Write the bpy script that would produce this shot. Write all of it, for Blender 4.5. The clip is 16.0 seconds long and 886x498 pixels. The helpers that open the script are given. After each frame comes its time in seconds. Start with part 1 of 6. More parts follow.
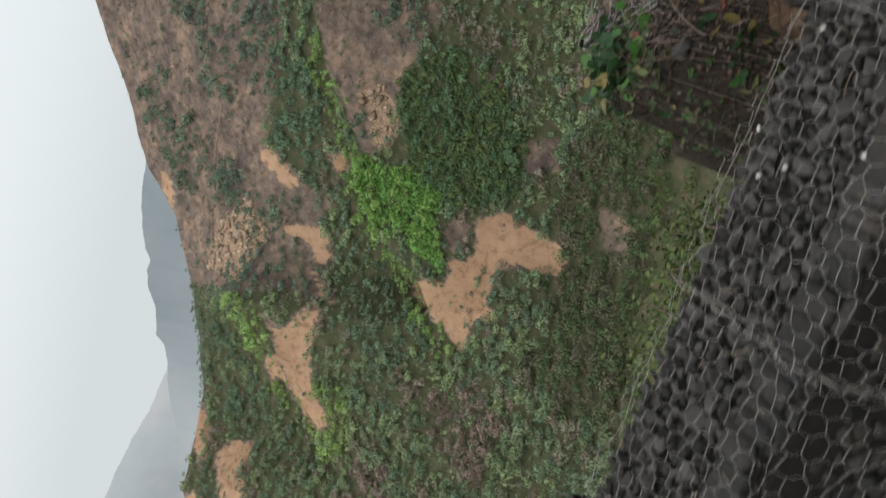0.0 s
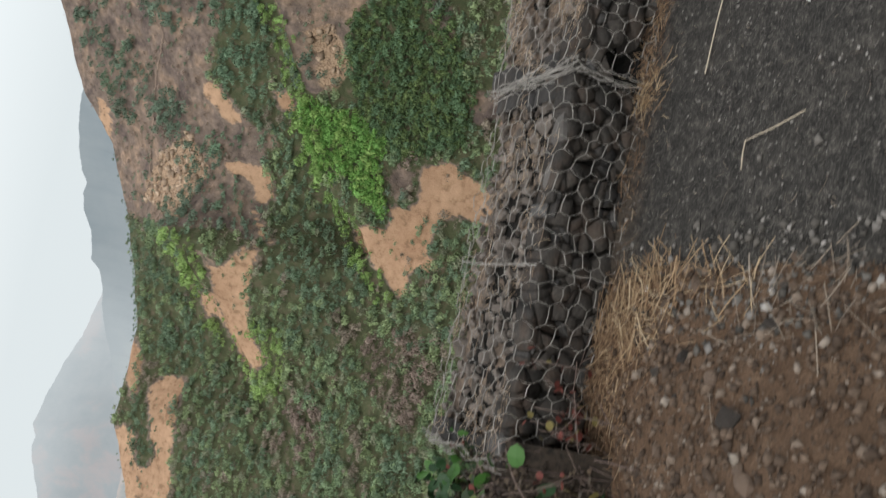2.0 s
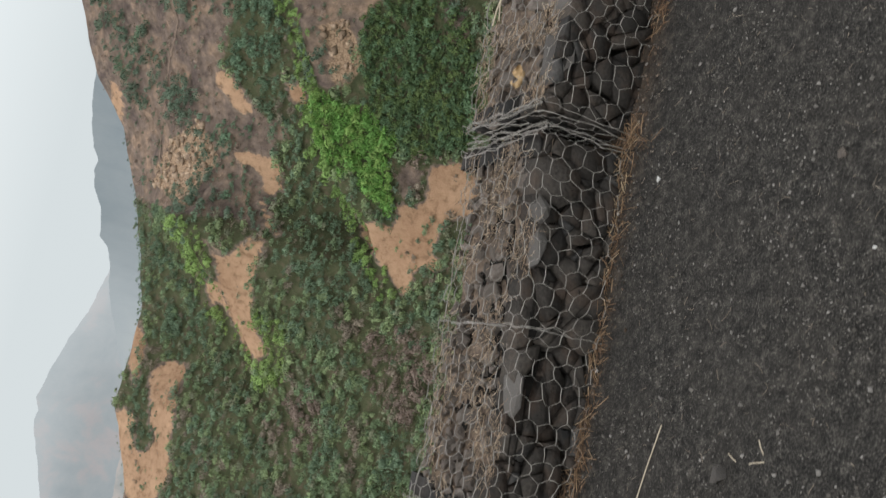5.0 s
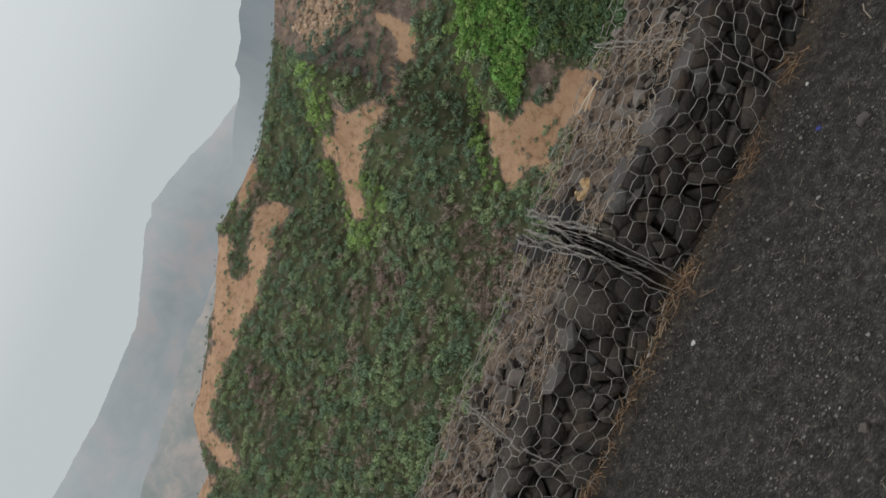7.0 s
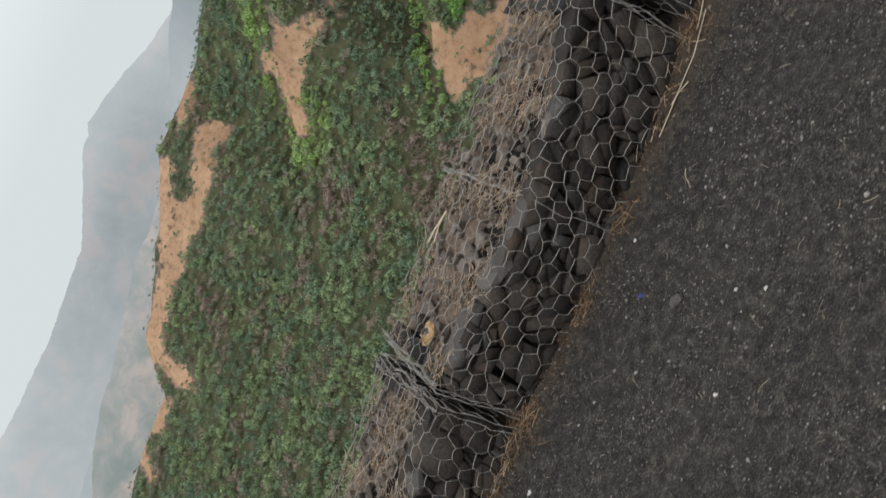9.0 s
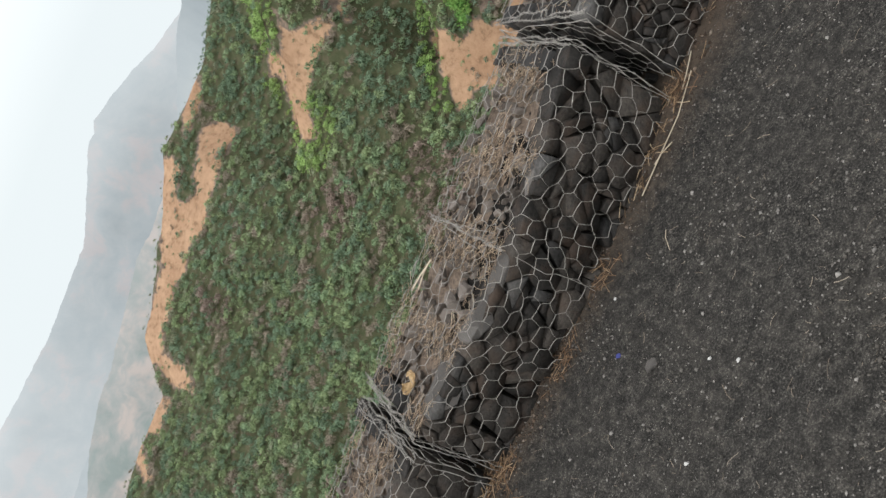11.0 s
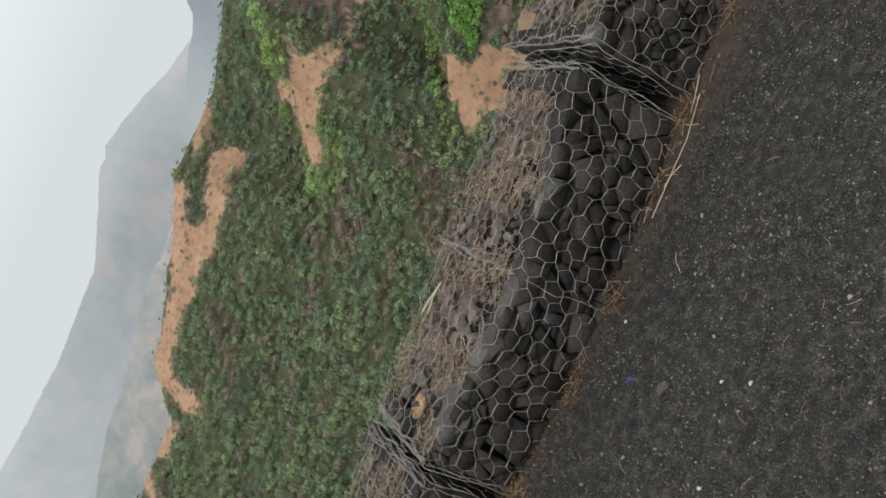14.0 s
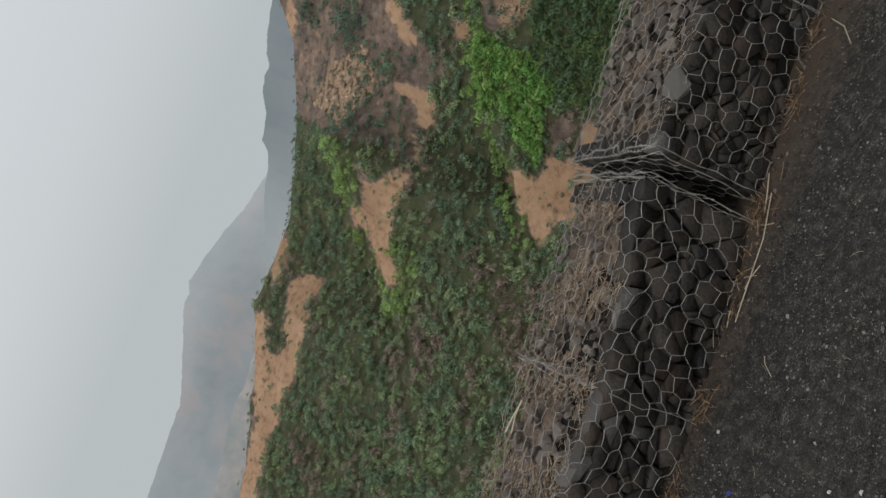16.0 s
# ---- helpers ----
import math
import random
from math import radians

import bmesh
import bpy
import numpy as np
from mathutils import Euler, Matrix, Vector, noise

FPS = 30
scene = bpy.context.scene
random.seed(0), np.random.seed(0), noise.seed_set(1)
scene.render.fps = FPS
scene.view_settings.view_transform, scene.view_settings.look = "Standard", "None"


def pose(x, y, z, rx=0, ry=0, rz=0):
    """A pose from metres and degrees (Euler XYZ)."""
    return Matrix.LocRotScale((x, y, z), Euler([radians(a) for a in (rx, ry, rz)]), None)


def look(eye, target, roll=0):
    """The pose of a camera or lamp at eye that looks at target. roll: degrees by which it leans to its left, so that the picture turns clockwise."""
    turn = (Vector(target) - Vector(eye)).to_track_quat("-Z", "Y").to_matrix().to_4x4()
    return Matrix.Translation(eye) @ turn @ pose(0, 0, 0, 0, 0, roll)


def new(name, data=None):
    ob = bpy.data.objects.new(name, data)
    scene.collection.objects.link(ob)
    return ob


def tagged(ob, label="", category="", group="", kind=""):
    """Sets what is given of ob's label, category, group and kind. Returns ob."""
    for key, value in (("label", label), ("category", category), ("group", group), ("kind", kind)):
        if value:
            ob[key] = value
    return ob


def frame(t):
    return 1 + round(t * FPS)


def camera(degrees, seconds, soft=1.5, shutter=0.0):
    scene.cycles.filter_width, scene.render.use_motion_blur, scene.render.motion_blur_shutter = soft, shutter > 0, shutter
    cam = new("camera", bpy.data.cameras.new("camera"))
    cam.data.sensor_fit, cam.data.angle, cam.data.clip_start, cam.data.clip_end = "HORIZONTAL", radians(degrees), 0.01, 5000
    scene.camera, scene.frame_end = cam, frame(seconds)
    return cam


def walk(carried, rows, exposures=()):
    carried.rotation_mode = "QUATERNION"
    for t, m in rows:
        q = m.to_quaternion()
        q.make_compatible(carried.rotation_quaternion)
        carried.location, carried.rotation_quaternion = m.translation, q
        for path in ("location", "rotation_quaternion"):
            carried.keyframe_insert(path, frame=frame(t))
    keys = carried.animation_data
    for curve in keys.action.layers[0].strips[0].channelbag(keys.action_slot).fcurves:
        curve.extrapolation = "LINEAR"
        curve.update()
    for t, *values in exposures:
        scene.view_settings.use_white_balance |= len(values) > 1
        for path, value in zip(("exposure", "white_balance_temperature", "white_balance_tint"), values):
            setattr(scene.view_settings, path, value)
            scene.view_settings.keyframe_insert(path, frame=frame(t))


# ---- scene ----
cam = camera(55.1, 16.0, shutter=0.4)
EXPOSURE = [(0, -0.02, 6350, 9), (0.5, -0.18, 6350, 9), (1, -0.15, 6350, 9), (2, 0.15, 6350, 9), (2.5, -0.04, 6350, 9), (3, 0.13, 6350, 9), (4, 0.04, 6350, 9), (6.3, 0.0, 6350, 9), (6.5, 0.0, 6350, 9), (7, -0.4, 6350, 9), (7.5, -0.38, 6350, 9), (8, -0.14, 6350, 9), (8.5, 0.2, 6350, 9), (9, 0.0, 6350, 9), (11.3, 0.36, 6350, 9), (13.5, 0.38, 6350, 9), (14, 0.0, 6350, 9), (14.5, -0.05, 6350, 9), (15, 0.15, 6350, 9), (15.5, -0.36, 6350, 9), (16, -0.5, 6350, 9)]
PATH = [
    (0, (-4.84, -2.515, 2.065), (-4.42, -0.688, 1.366), -77.5),
    (0.5, (-4.213, -2.558, 2.039), (-3.854, -0.734, 1.303), -77.4),
    (1, (-3.689, -2.596, 2.014), (-3.37, -0.784, 1.231), -77.0),
    (1.5, (-3.255, -2.631, 1.995), (-2.949, -0.829, 1.182), -76.5),
    (2, (-2.821, -2.652, 1.972), (-2.522, -0.865, 1.125), -76.0),
    (2.5, (-2.418, -2.668, 1.962), (-2.125, -0.883, 1.11), -75.8),
    (3, (-2.091, -2.696, 1.965), (-1.798, -0.902, 1.131), -75.5),
    (3.5, (-1.797, -2.721, 1.969), (-1.496, -0.928, 1.136), -75.2),
    (4, (-1.514, -2.727, 1.959), (-1.22, -0.936, 1.119), -74.6),
    (6.3, (-0.47, -2.799, 1.992), (-0.305, -0.964, 1.212), -70.8),
    (6.5, (-0.391, -2.808, 1.993), (-0.287, -0.955, 1.249), -68.7),
    (7, (-0.161, -2.77, 1.979), (-0.213, -0.899, 1.272), -65.1),
    (7.5, (0.114, -2.782, 1.982), (0.004, -0.931, 1.231), -66.1),
    (8, (0.392, -2.777, 1.986), (0.265, -0.961, 1.159), -67.9),
    (8.5, (0.638, -2.755, 1.982), (0.468, -0.966, 1.105), -68.8),
    (9, (0.86, -2.757, 1.989), (0.665, -0.972, 1.107), -69.0),
    (9.2, (0.937, -2.764, 1.995), (0.738, -0.975, 1.122), -68.8),
    (11.3, (1.054, -2.765, 2.001), (0.881, -0.979, 1.117), -66.9),
    (11.5, (1.054, -2.764, 2.002), (0.884, -0.985, 1.103), -66.8),
    (12, (1.054, -2.766, 2.0), (0.883, -0.99, 1.095), -66.8),
    (12.5, (1.056, -2.759, 2.0), (0.883, -0.985, 1.092), -67.0),
    (13, (1.052, -2.754, 1.995), (0.879, -0.982, 1.086), -66.9),
    (13.5, (1.046, -2.756, 1.998), (0.871, -0.984, 1.088), -66.2),
    (14, (1.051, -2.766, 2.002), (0.909, -0.954, 1.166), -66.9),
    (14.5, (1.075, -2.756, 2.011), (1.083, -0.935, 1.184), -73.7),
    (15, (1.073, -2.753, 2.009), (1.196, -0.911, 1.241), -73.5),
    (15.5, (1.062, -2.774, 2.013), (1.168, -0.879, 1.381), -69.7),
    (16, (1.063, -2.769, 2.008), (1.102, -0.857, 1.421), -68.5),
]
walk(cam, [(t, look(eye, target, roll)) for t, eye, target, roll in PATH], EXPOSURE)


# ---- light ----
world = bpy.data.worlds.new("world")
scene.world = world
world.use_nodes = True
wt = world.node_tree
wt.nodes.clear()
w_out = wt.nodes.new("ShaderNodeOutputWorld")
w_bg = wt.nodes.new("ShaderNodeBackground")
w_sky = wt.nodes.new("ShaderNodeTexSky")
w_sky.sky_type = "NISHITA"
w_sky.sun_disc = False
w_sky.sun_elevation = radians(48)
w_sky.sun_rotation = radians(-60)
w_sky.dust_density = 6.0
w_tc = wt.nodes.new("ShaderNodeTexCoord")
w_sep = wt.nodes.new("ShaderNodeSeparateXYZ")
w_ramp = wt.nodes.new("ShaderNodeValToRGB")
w_ramp.color_ramp.elements[0].position = 0.0
w_ramp.color_ramp.elements[0].color = (0.66, 0.70, 0.705, 1)
w_ramp.color_ramp.elements[1].position = 0.55
w_ramp.color_ramp.elements[1].color = (1.0, 1.0, 1.0, 1)
w_mid = w_ramp.color_ramp.elements.new(0.12)
w_mid.color = (0.765, 0.80, 0.805, 1)
w_mix = wt.nodes.new("ShaderNodeMixRGB")
w_mix.inputs[0].default_value = 0.012
w_bg.inputs["Strength"].default_value = 1.05
wt.links.new(w_tc.outputs["Generated"], w_sep.inputs[0])
wt.links.new(w_sep.outputs["Z"], w_ramp.inputs[0])
wt.links.new(w_ramp.outputs[0], w_mix.inputs[1])
wt.links.new(w_sky.outputs[0], w_mix.inputs[2])
wt.links.new(w_mix.outputs[0], w_bg.inputs["Color"])
wt.links.new(w_bg.outputs[0], w_out.inputs[0])

sun_data = bpy.data.lights.new("sun", "SUN")
sun_data.energy = 1.0
sun_data.angle = radians(25)
sun_data.color = (1.0, 0.96, 0.9)
sun = new("sun", sun_data)
sun.matrix_basis = look((0, 0, 30), (18, 16, 0))

# ---- materials ----


def material(name, rough=0.85, metal=0.0, spec=0.3):
    m = bpy.data.materials.new(name)
    m.use_nodes = True
    b = m.node_tree.nodes["Principled BSDF"]
    b.inputs["Roughness"].default_value = rough
    b.inputs["Metallic"].default_value = metal
    b.inputs["Specular IOR Level"].default_value = spec
    return m, m.node_tree, b


def node(tree, kind, **values):
    n = tree.nodes.new(kind)
    for key, value in values.items():
        n.inputs[key.replace("_", " ")].default_value = value
    return n


def noise_node(tree, scale, detail=4.0, rough=0.6, coords="Object"):
    tc = tree.nodes.new("ShaderNodeTexCoord")
    n = node(tree, "ShaderNodeTexNoise", Scale=scale, Detail=detail, Roughness=rough)
    tree.links.new(tc.outputs[coords], n.inputs["Vector"])
    return n


def ramp(tree, source, stops):
    r = tree.nodes.new("ShaderNodeValToRGB")
    e = r.color_ramp.elements
    while len(e) < len(stops):
        e.new(0.5)
    for el, (pos, col) in zip(e, stops):
        el.position = pos
        el.color = (*col, 1) if len(col) == 3 else col
    tree.links.new(source, r.inputs[0])
    return r


def mix(tree, kind, fac, a, b):
    m = tree.nodes.new("ShaderNodeMixRGB")
    m.blend_type = kind
    for slot, v in zip(m.inputs, (fac, a, b)):
        if hasattr(v, "links"):
            tree.links.new(v, slot)
        elif isinstance(v, tuple):
            slot.default_value = (*v, 1)
        else:
            slot.default_value = v
    return m.outputs[0]


def bump(tree, bsdf, height, strength, distance):
    b = tree.nodes.new("ShaderNodeBump")
    b.inputs["Strength"].default_value = strength
    b.inputs["Distance"].default_value = distance
    tree.links.new(height, b.inputs["Height"])
    tree.links.new(b.outputs[0], bsdf.inputs["Normal"])


def stone_material(name, low, high, stain, stain_amount):
    m, t, b = material(name, 0.8, 0.0, 0.25)
    info = t.nodes.new("ShaderNodeObjectInfo")
    base = ramp(t, info.outputs["Random"], [(0.0, low), (0.6, tuple((p + q) / 2 for p, q in zip(low, high))), (1.0, high)])
    n1 = noise_node(t, 9.0, 5)
    n2 = noise_node(t, 70.0, 4)
    fine = ramp(t, n2.outputs["Fac"], [(0.3, (0.6, 0.6, 0.6)), (0.7, (1.25, 1.22, 1.2))])
    c = mix(t, "MULTIPLY", 1.0, base.outputs[0], fine.outputs[0])
    spread = ramp(t, n1.outputs["Fac"], [(0.48, (0, 0, 0)), (0.68, (stain_amount,) * 3)])
    c = mix(t, "MIX", spread.outputs[0], c, stain)
    t.links.new(c, b.inputs["Base Color"])
    bump(t, b, n2.outputs["Fac"], 0.6, 0.012)
    return m


MAT_STONE = stone_material("basalt", (0.026, 0.0238, 0.0215), (0.078, 0.069, 0.060), (0.09, 0.058, 0.040), 0.5)
MAT_DUSTY = stone_material("dusty_basalt", (0.085, 0.076, 0.068), (0.26, 0.23, 0.205), (0.24, 0.18, 0.135), 0.55)
# dark stone; at the basket ends its colour also stands in for shade
MAT_DARK = stone_material("dark_basalt_and_gap_shade", (0.018, 0.0178, 0.0178), (0.055, 0.052, 0.049), (0.065, 0.05, 0.038), 0.4)
MAT_GREY = stone_material("grey_basalt", (0.026, 0.0255, 0.025), (0.115, 0.112, 0.108), (0.07, 0.06, 0.05), 0.4)
MAT_PALE = stone_material("pale_slab", (0.10, 0.095, 0.09), (0.19, 0.18, 0.17), (0.15, 0.12, 0.095), 0.5)
MAT_BROWNROCK = stone_material("brown_rock", (0.11, 0.082, 0.063), (0.21, 0.155, 0.118), (0.16, 0.10, 0.06), 0.6)


def plain_material(name, low, high, scale, rough=0.85, metal=0.0, bump_height=0.0):
    m, t, b = material(name, rough, metal)
    n = noise_node(t, scale)
    r = ramp(t, n.outputs["Fac"], [(0.3, low), (0.7, high)])
    t.links.new(r.outputs[0], b.inputs["Base Color"])
    if bump_height:
        bump(t, b, n.outputs["Fac"], 0.7, bump_height)
    return m


MAT_WIRE = plain_material("galvanised_wire", (0.18, 0.168, 0.15), (0.42, 0.395, 0.36), 18, 0.6, 0.0)
# near black: the shade deep between stones is put into this colour
MAT_GAP_SHADE = plain_material("gap_shade_fill", (0.006, 0.0055, 0.005), (0.018, 0.015, 0.012), 25, 0.95, 0.0, 0.01)
MAT_BANK = plain_material("dark_bank_soil", (0.012, 0.010, 0.008), (0.055, 0.041, 0.030), 30, 0.95, 0.0, 0.02)
MAT_EARTH = plain_material("dry_earth", (0.085, 0.064, 0.049), (0.22, 0.168, 0.128), 55, 0.95, 0.0, 0.012)
MAT_TRACK = plain_material("trodden_earth", (0.20, 0.148, 0.115), (0.29, 0.215, 0.165), 0.6, 0.95)
MAT_GRAVEL = plain_material("dark_gravel", (0.045, 0.043, 0.042), (0.12, 0.105, 0.09), 70, 0.95, 0.0, 0.012)
MAT_WHITE = plain_material("white_scrap", (0.42, 0.41, 0.39), (0.62, 0.61, 0.59), 40, 0.7)
MAT_BLUE = plain_material("blue_scrap", (0.035, 0.04, 0.16), (0.05, 0.06, 0.24), 40, 0.5)


def island_material(name, stops, rough=0.8, noise_scale=None):
    m, t, b = material(name, rough)
    g = t.nodes.new("ShaderNodeNewGeometry")
    r = ramp(t, g.outputs["Random Per Island"], stops)
    c = r.outputs[0]
    if noise_scale:
        n = noise_node(t, noise_scale)
        f = ramp(t, n.outputs["Fac"], [(0.3, (0.7, 0.7, 0.7)), (0.7, (1.2, 1.2, 1.2))])
        c = mix(t, "MULTIPLY", 1.0, c, f.outputs[0])
    t.links.new(c, b.inputs["Base Color"])
    return m


MAT_STRAW = island_material("straw", [(0.0, (0.20, 0.125, 0.07)), (0.5, (0.37, 0.255, 0.145)), (1.0, (0.55, 0.44, 0.29))])
MAT_OLDSTRAW = island_material("old_straw", [(0.0, (0.13, 0.105, 0.085)), (0.6, (0.24, 0.195, 0.15)), (1.0, (0.40, 0.34, 0.27))])
MAT_CRUSHED = island_material("crushed_straw", [(0.0, (0.15, 0.105, 0.075)), (0.5, (0.35, 0.255, 0.175)), (0.85, (0.50, 0.39, 0.275)), (1.0, (0.62, 0.52, 0.39))])
MAT_ROOT = island_material("dark_root", [(0.0, (0.03, 0.022, 0.017)), (0.8, (0.085, 0.062, 0.048)), (1.0, (0.22, 0.17, 0.13))])
MAT_DARKLEAF = island_material("dark_leaf", [(0.0, (0.012, 0.035, 0.014)), (0.7, (0.03, 0.075, 0.022)), (1.0, (0.07, 0.13, 0.03))], 0.5)
MAT_HUSK = plain_material("dry_husk", (0.26, 0.17, 0.08), (0.58, 0.42, 0.23), 60, 0.7)
MAT_WEED = island_material("weed_leaf", [(0.0, (0.02, 0.035, 0.014)), (0.45, (0.04, 0.075, 0.022)), (0.7, (0.075, 0.06, 0.035)), (0.9, (0.09, 0.13, 0.035)), (1.0, (0.13, 0.10, 0.07))], 0.6)
MAT_RUST = island_material("orange_straw", [(0.0, (0.13, 0.078, 0.047)), (0.6, (0.26, 0.165, 0.095)), (0.9, (0.40, 0.28, 0.17)), (1.0, (0.55, 0.45, 0.31))])
MAT_BLEACHED = island_material("bleached_straw", [(0.0, (0.42, 0.35, 0.25)), (1.0, (0.56, 0.49, 0.38))])
MAT_TWIG = island_material("dry_twig", [(0.0, (0.10, 0.07, 0.06)), (1.0, (0.26, 0.20, 0.17))])
MAT_GRIT = island_material("grit", [(0.0, (0.035, 0.032, 0.028)), (0.5, (0.105, 0.095, 0.082)), (0.85, (0.18, 0.168, 0.154)), (1.0, (0.33, 0.31, 0.285))])
MAT_CLOD = island_material("soil_clods", [(0.0, (0.05, 0.034, 0.024)), (0.75, (0.135, 0.095, 0.067)), (0.93, (0.19, 0.145, 0.11)), (1.0, (0.27, 0.23, 0.19))], 0.9, 60)
MAT_LITTER = island_material("leaf_litter", [(0.0, (0.02, 0.016, 0.013)), (0.6, (0.065, 0.048, 0.034)), (0.9, (0.13, 0.10, 0.07)), (1.0, (0.20, 0.19, 0.17))], 0.85)
MAT_BANKCLOD = island_material("bank_clods", [(0.0, (0.014, 0.011, 0.009)), (0.7, (0.05, 0.038, 0.028)), (1.0, (0.13, 0.095, 0.065))], 0.9, 60)
MAT_LEAF = island_material("creeper_leaf", [(0.0, (0.03, 0.09, 0.02)), (0.6, (0.07, 0.17, 0.03)), (1.0, (0.14, 0.24, 0.05))], 0.5)
MAT_REDLEAF = island_material("red_leaf", [(0.0, (0.09, 0.028, 0.022)), (1.0, (0.22, 0.05, 0.036))], 0.6)
MAT_DRYLEAF = island_material("olive_leaf", [(0.0, (0.12, 0.10, 0.03)), (1.0, (0.24, 0.19, 0.07))], 0.6)
MAT_BUSH = island_material("bush_leaf", [(0.0, (0.035, 0.055, 0.018)), (0.6, (0.075, 0.11, 0.03)), (1.0, (0.14, 0.165, 0.05))], 0.6)


def asphalt_material():
    m, t, b = material("asphalt", 0.9, 0.0, 0.2)
    fine = noise_node(t, 150, 4, 0.75)
    mid = noise_node(t, 22, 6, 0.75)
    wide = noise_node(t, 3.1, 6, 0.68)
    a = ramp(t, fine.outputs["Fac"], [(0.34, (0.0115, 0.0109, 0.0101)), (0.49, (0.035, 0.0330, 0.0305)), (0.59, (0.079, 0.0740, 0.067)), (0.72, (0.21, 0.197, 0.18))])
    dust = ramp(t, wide.outputs["Fac"], [(0.42, (0, 0, 0)), (0.68, (0.5,) * 3)])
    c = mix(t, "MIX", dust.outputs[0], a.outputs[0], (0.060, 0.055, 0.049))
    sh = ramp(t, mid.outputs["Fac"], [(0.3, (0.32, 0.32, 0.32)), (0.5, (0.86, 0.86, 0.85)), (0.68, (1.9, 1.86, 1.8))])
    c = mix(t, "MULTIPLY", 1.0, c, sh.outputs[0])
    # earth washed out along the foot of the baskets
    tc = t.nodes.new("ShaderNodeTexCoord")
    sep = t.nodes.new("ShaderNodeSeparateXYZ")
    t.links.new(tc.outputs["Object"], sep.inputs[0])
    add = t.nodes.new("ShaderNodeMath")
    add.operation = "MULTIPLY_ADD"
    add.inputs[1].default_value = 0.5
    t.links.new(mid.outputs["Fac"], add.inputs[0])
    t.links.new(sep.outputs["Y"], add.inputs[2])
    edge = ramp(t, add.outputs[0], [(0.07, (0, 0, 0)), (0.30, (0.85,) * 3)])
    c = mix(t, "MIX", edge.outputs[0], c, (0.105, 0.08, 0.06))
    t.links.new(c, b.inputs["Base Color"])
    height = mix(t, "ADD", 0.5, fine.outputs["Fac"], mid.outputs["Fac"])
    bump(t, b, height, 0.9, 0.008)
    return m


MAT_ASPHALT = asphalt_material()


def soil_material():
    m, t, b = material("red_brown_soil", 0.95, 0.0, 0.15)
    fine = noise_node(t, 120, 5, 0.7)
    mid = noise_node(t, 14, 5, 0.65)
    a = ramp(t, mid.outputs["Fac"], [(0.3, (0.085, 0.054, 0.035)), (0.55, (0.145, 0.094, 0.062)), (0.75, (0.205, 0.142, 0.096))])
    f = ramp(t, fine.outputs["Fac"], [(0.3, (0.6, 0.6, 0.6)), (0.7, (1.3, 1.28, 1.25))])
    c = mix(t, "MULTIPLY", 1.0, a.outputs[0], f.outputs[0])
    t.links.new(c, b.inputs["Base Color"])
    bump(t, b, mix(t, "ADD", 0.6, mid.outputs["Fac"], fine.outputs["Fac"]), 1.0, 0.02)
    return m


MAT_SOIL = soil_material()


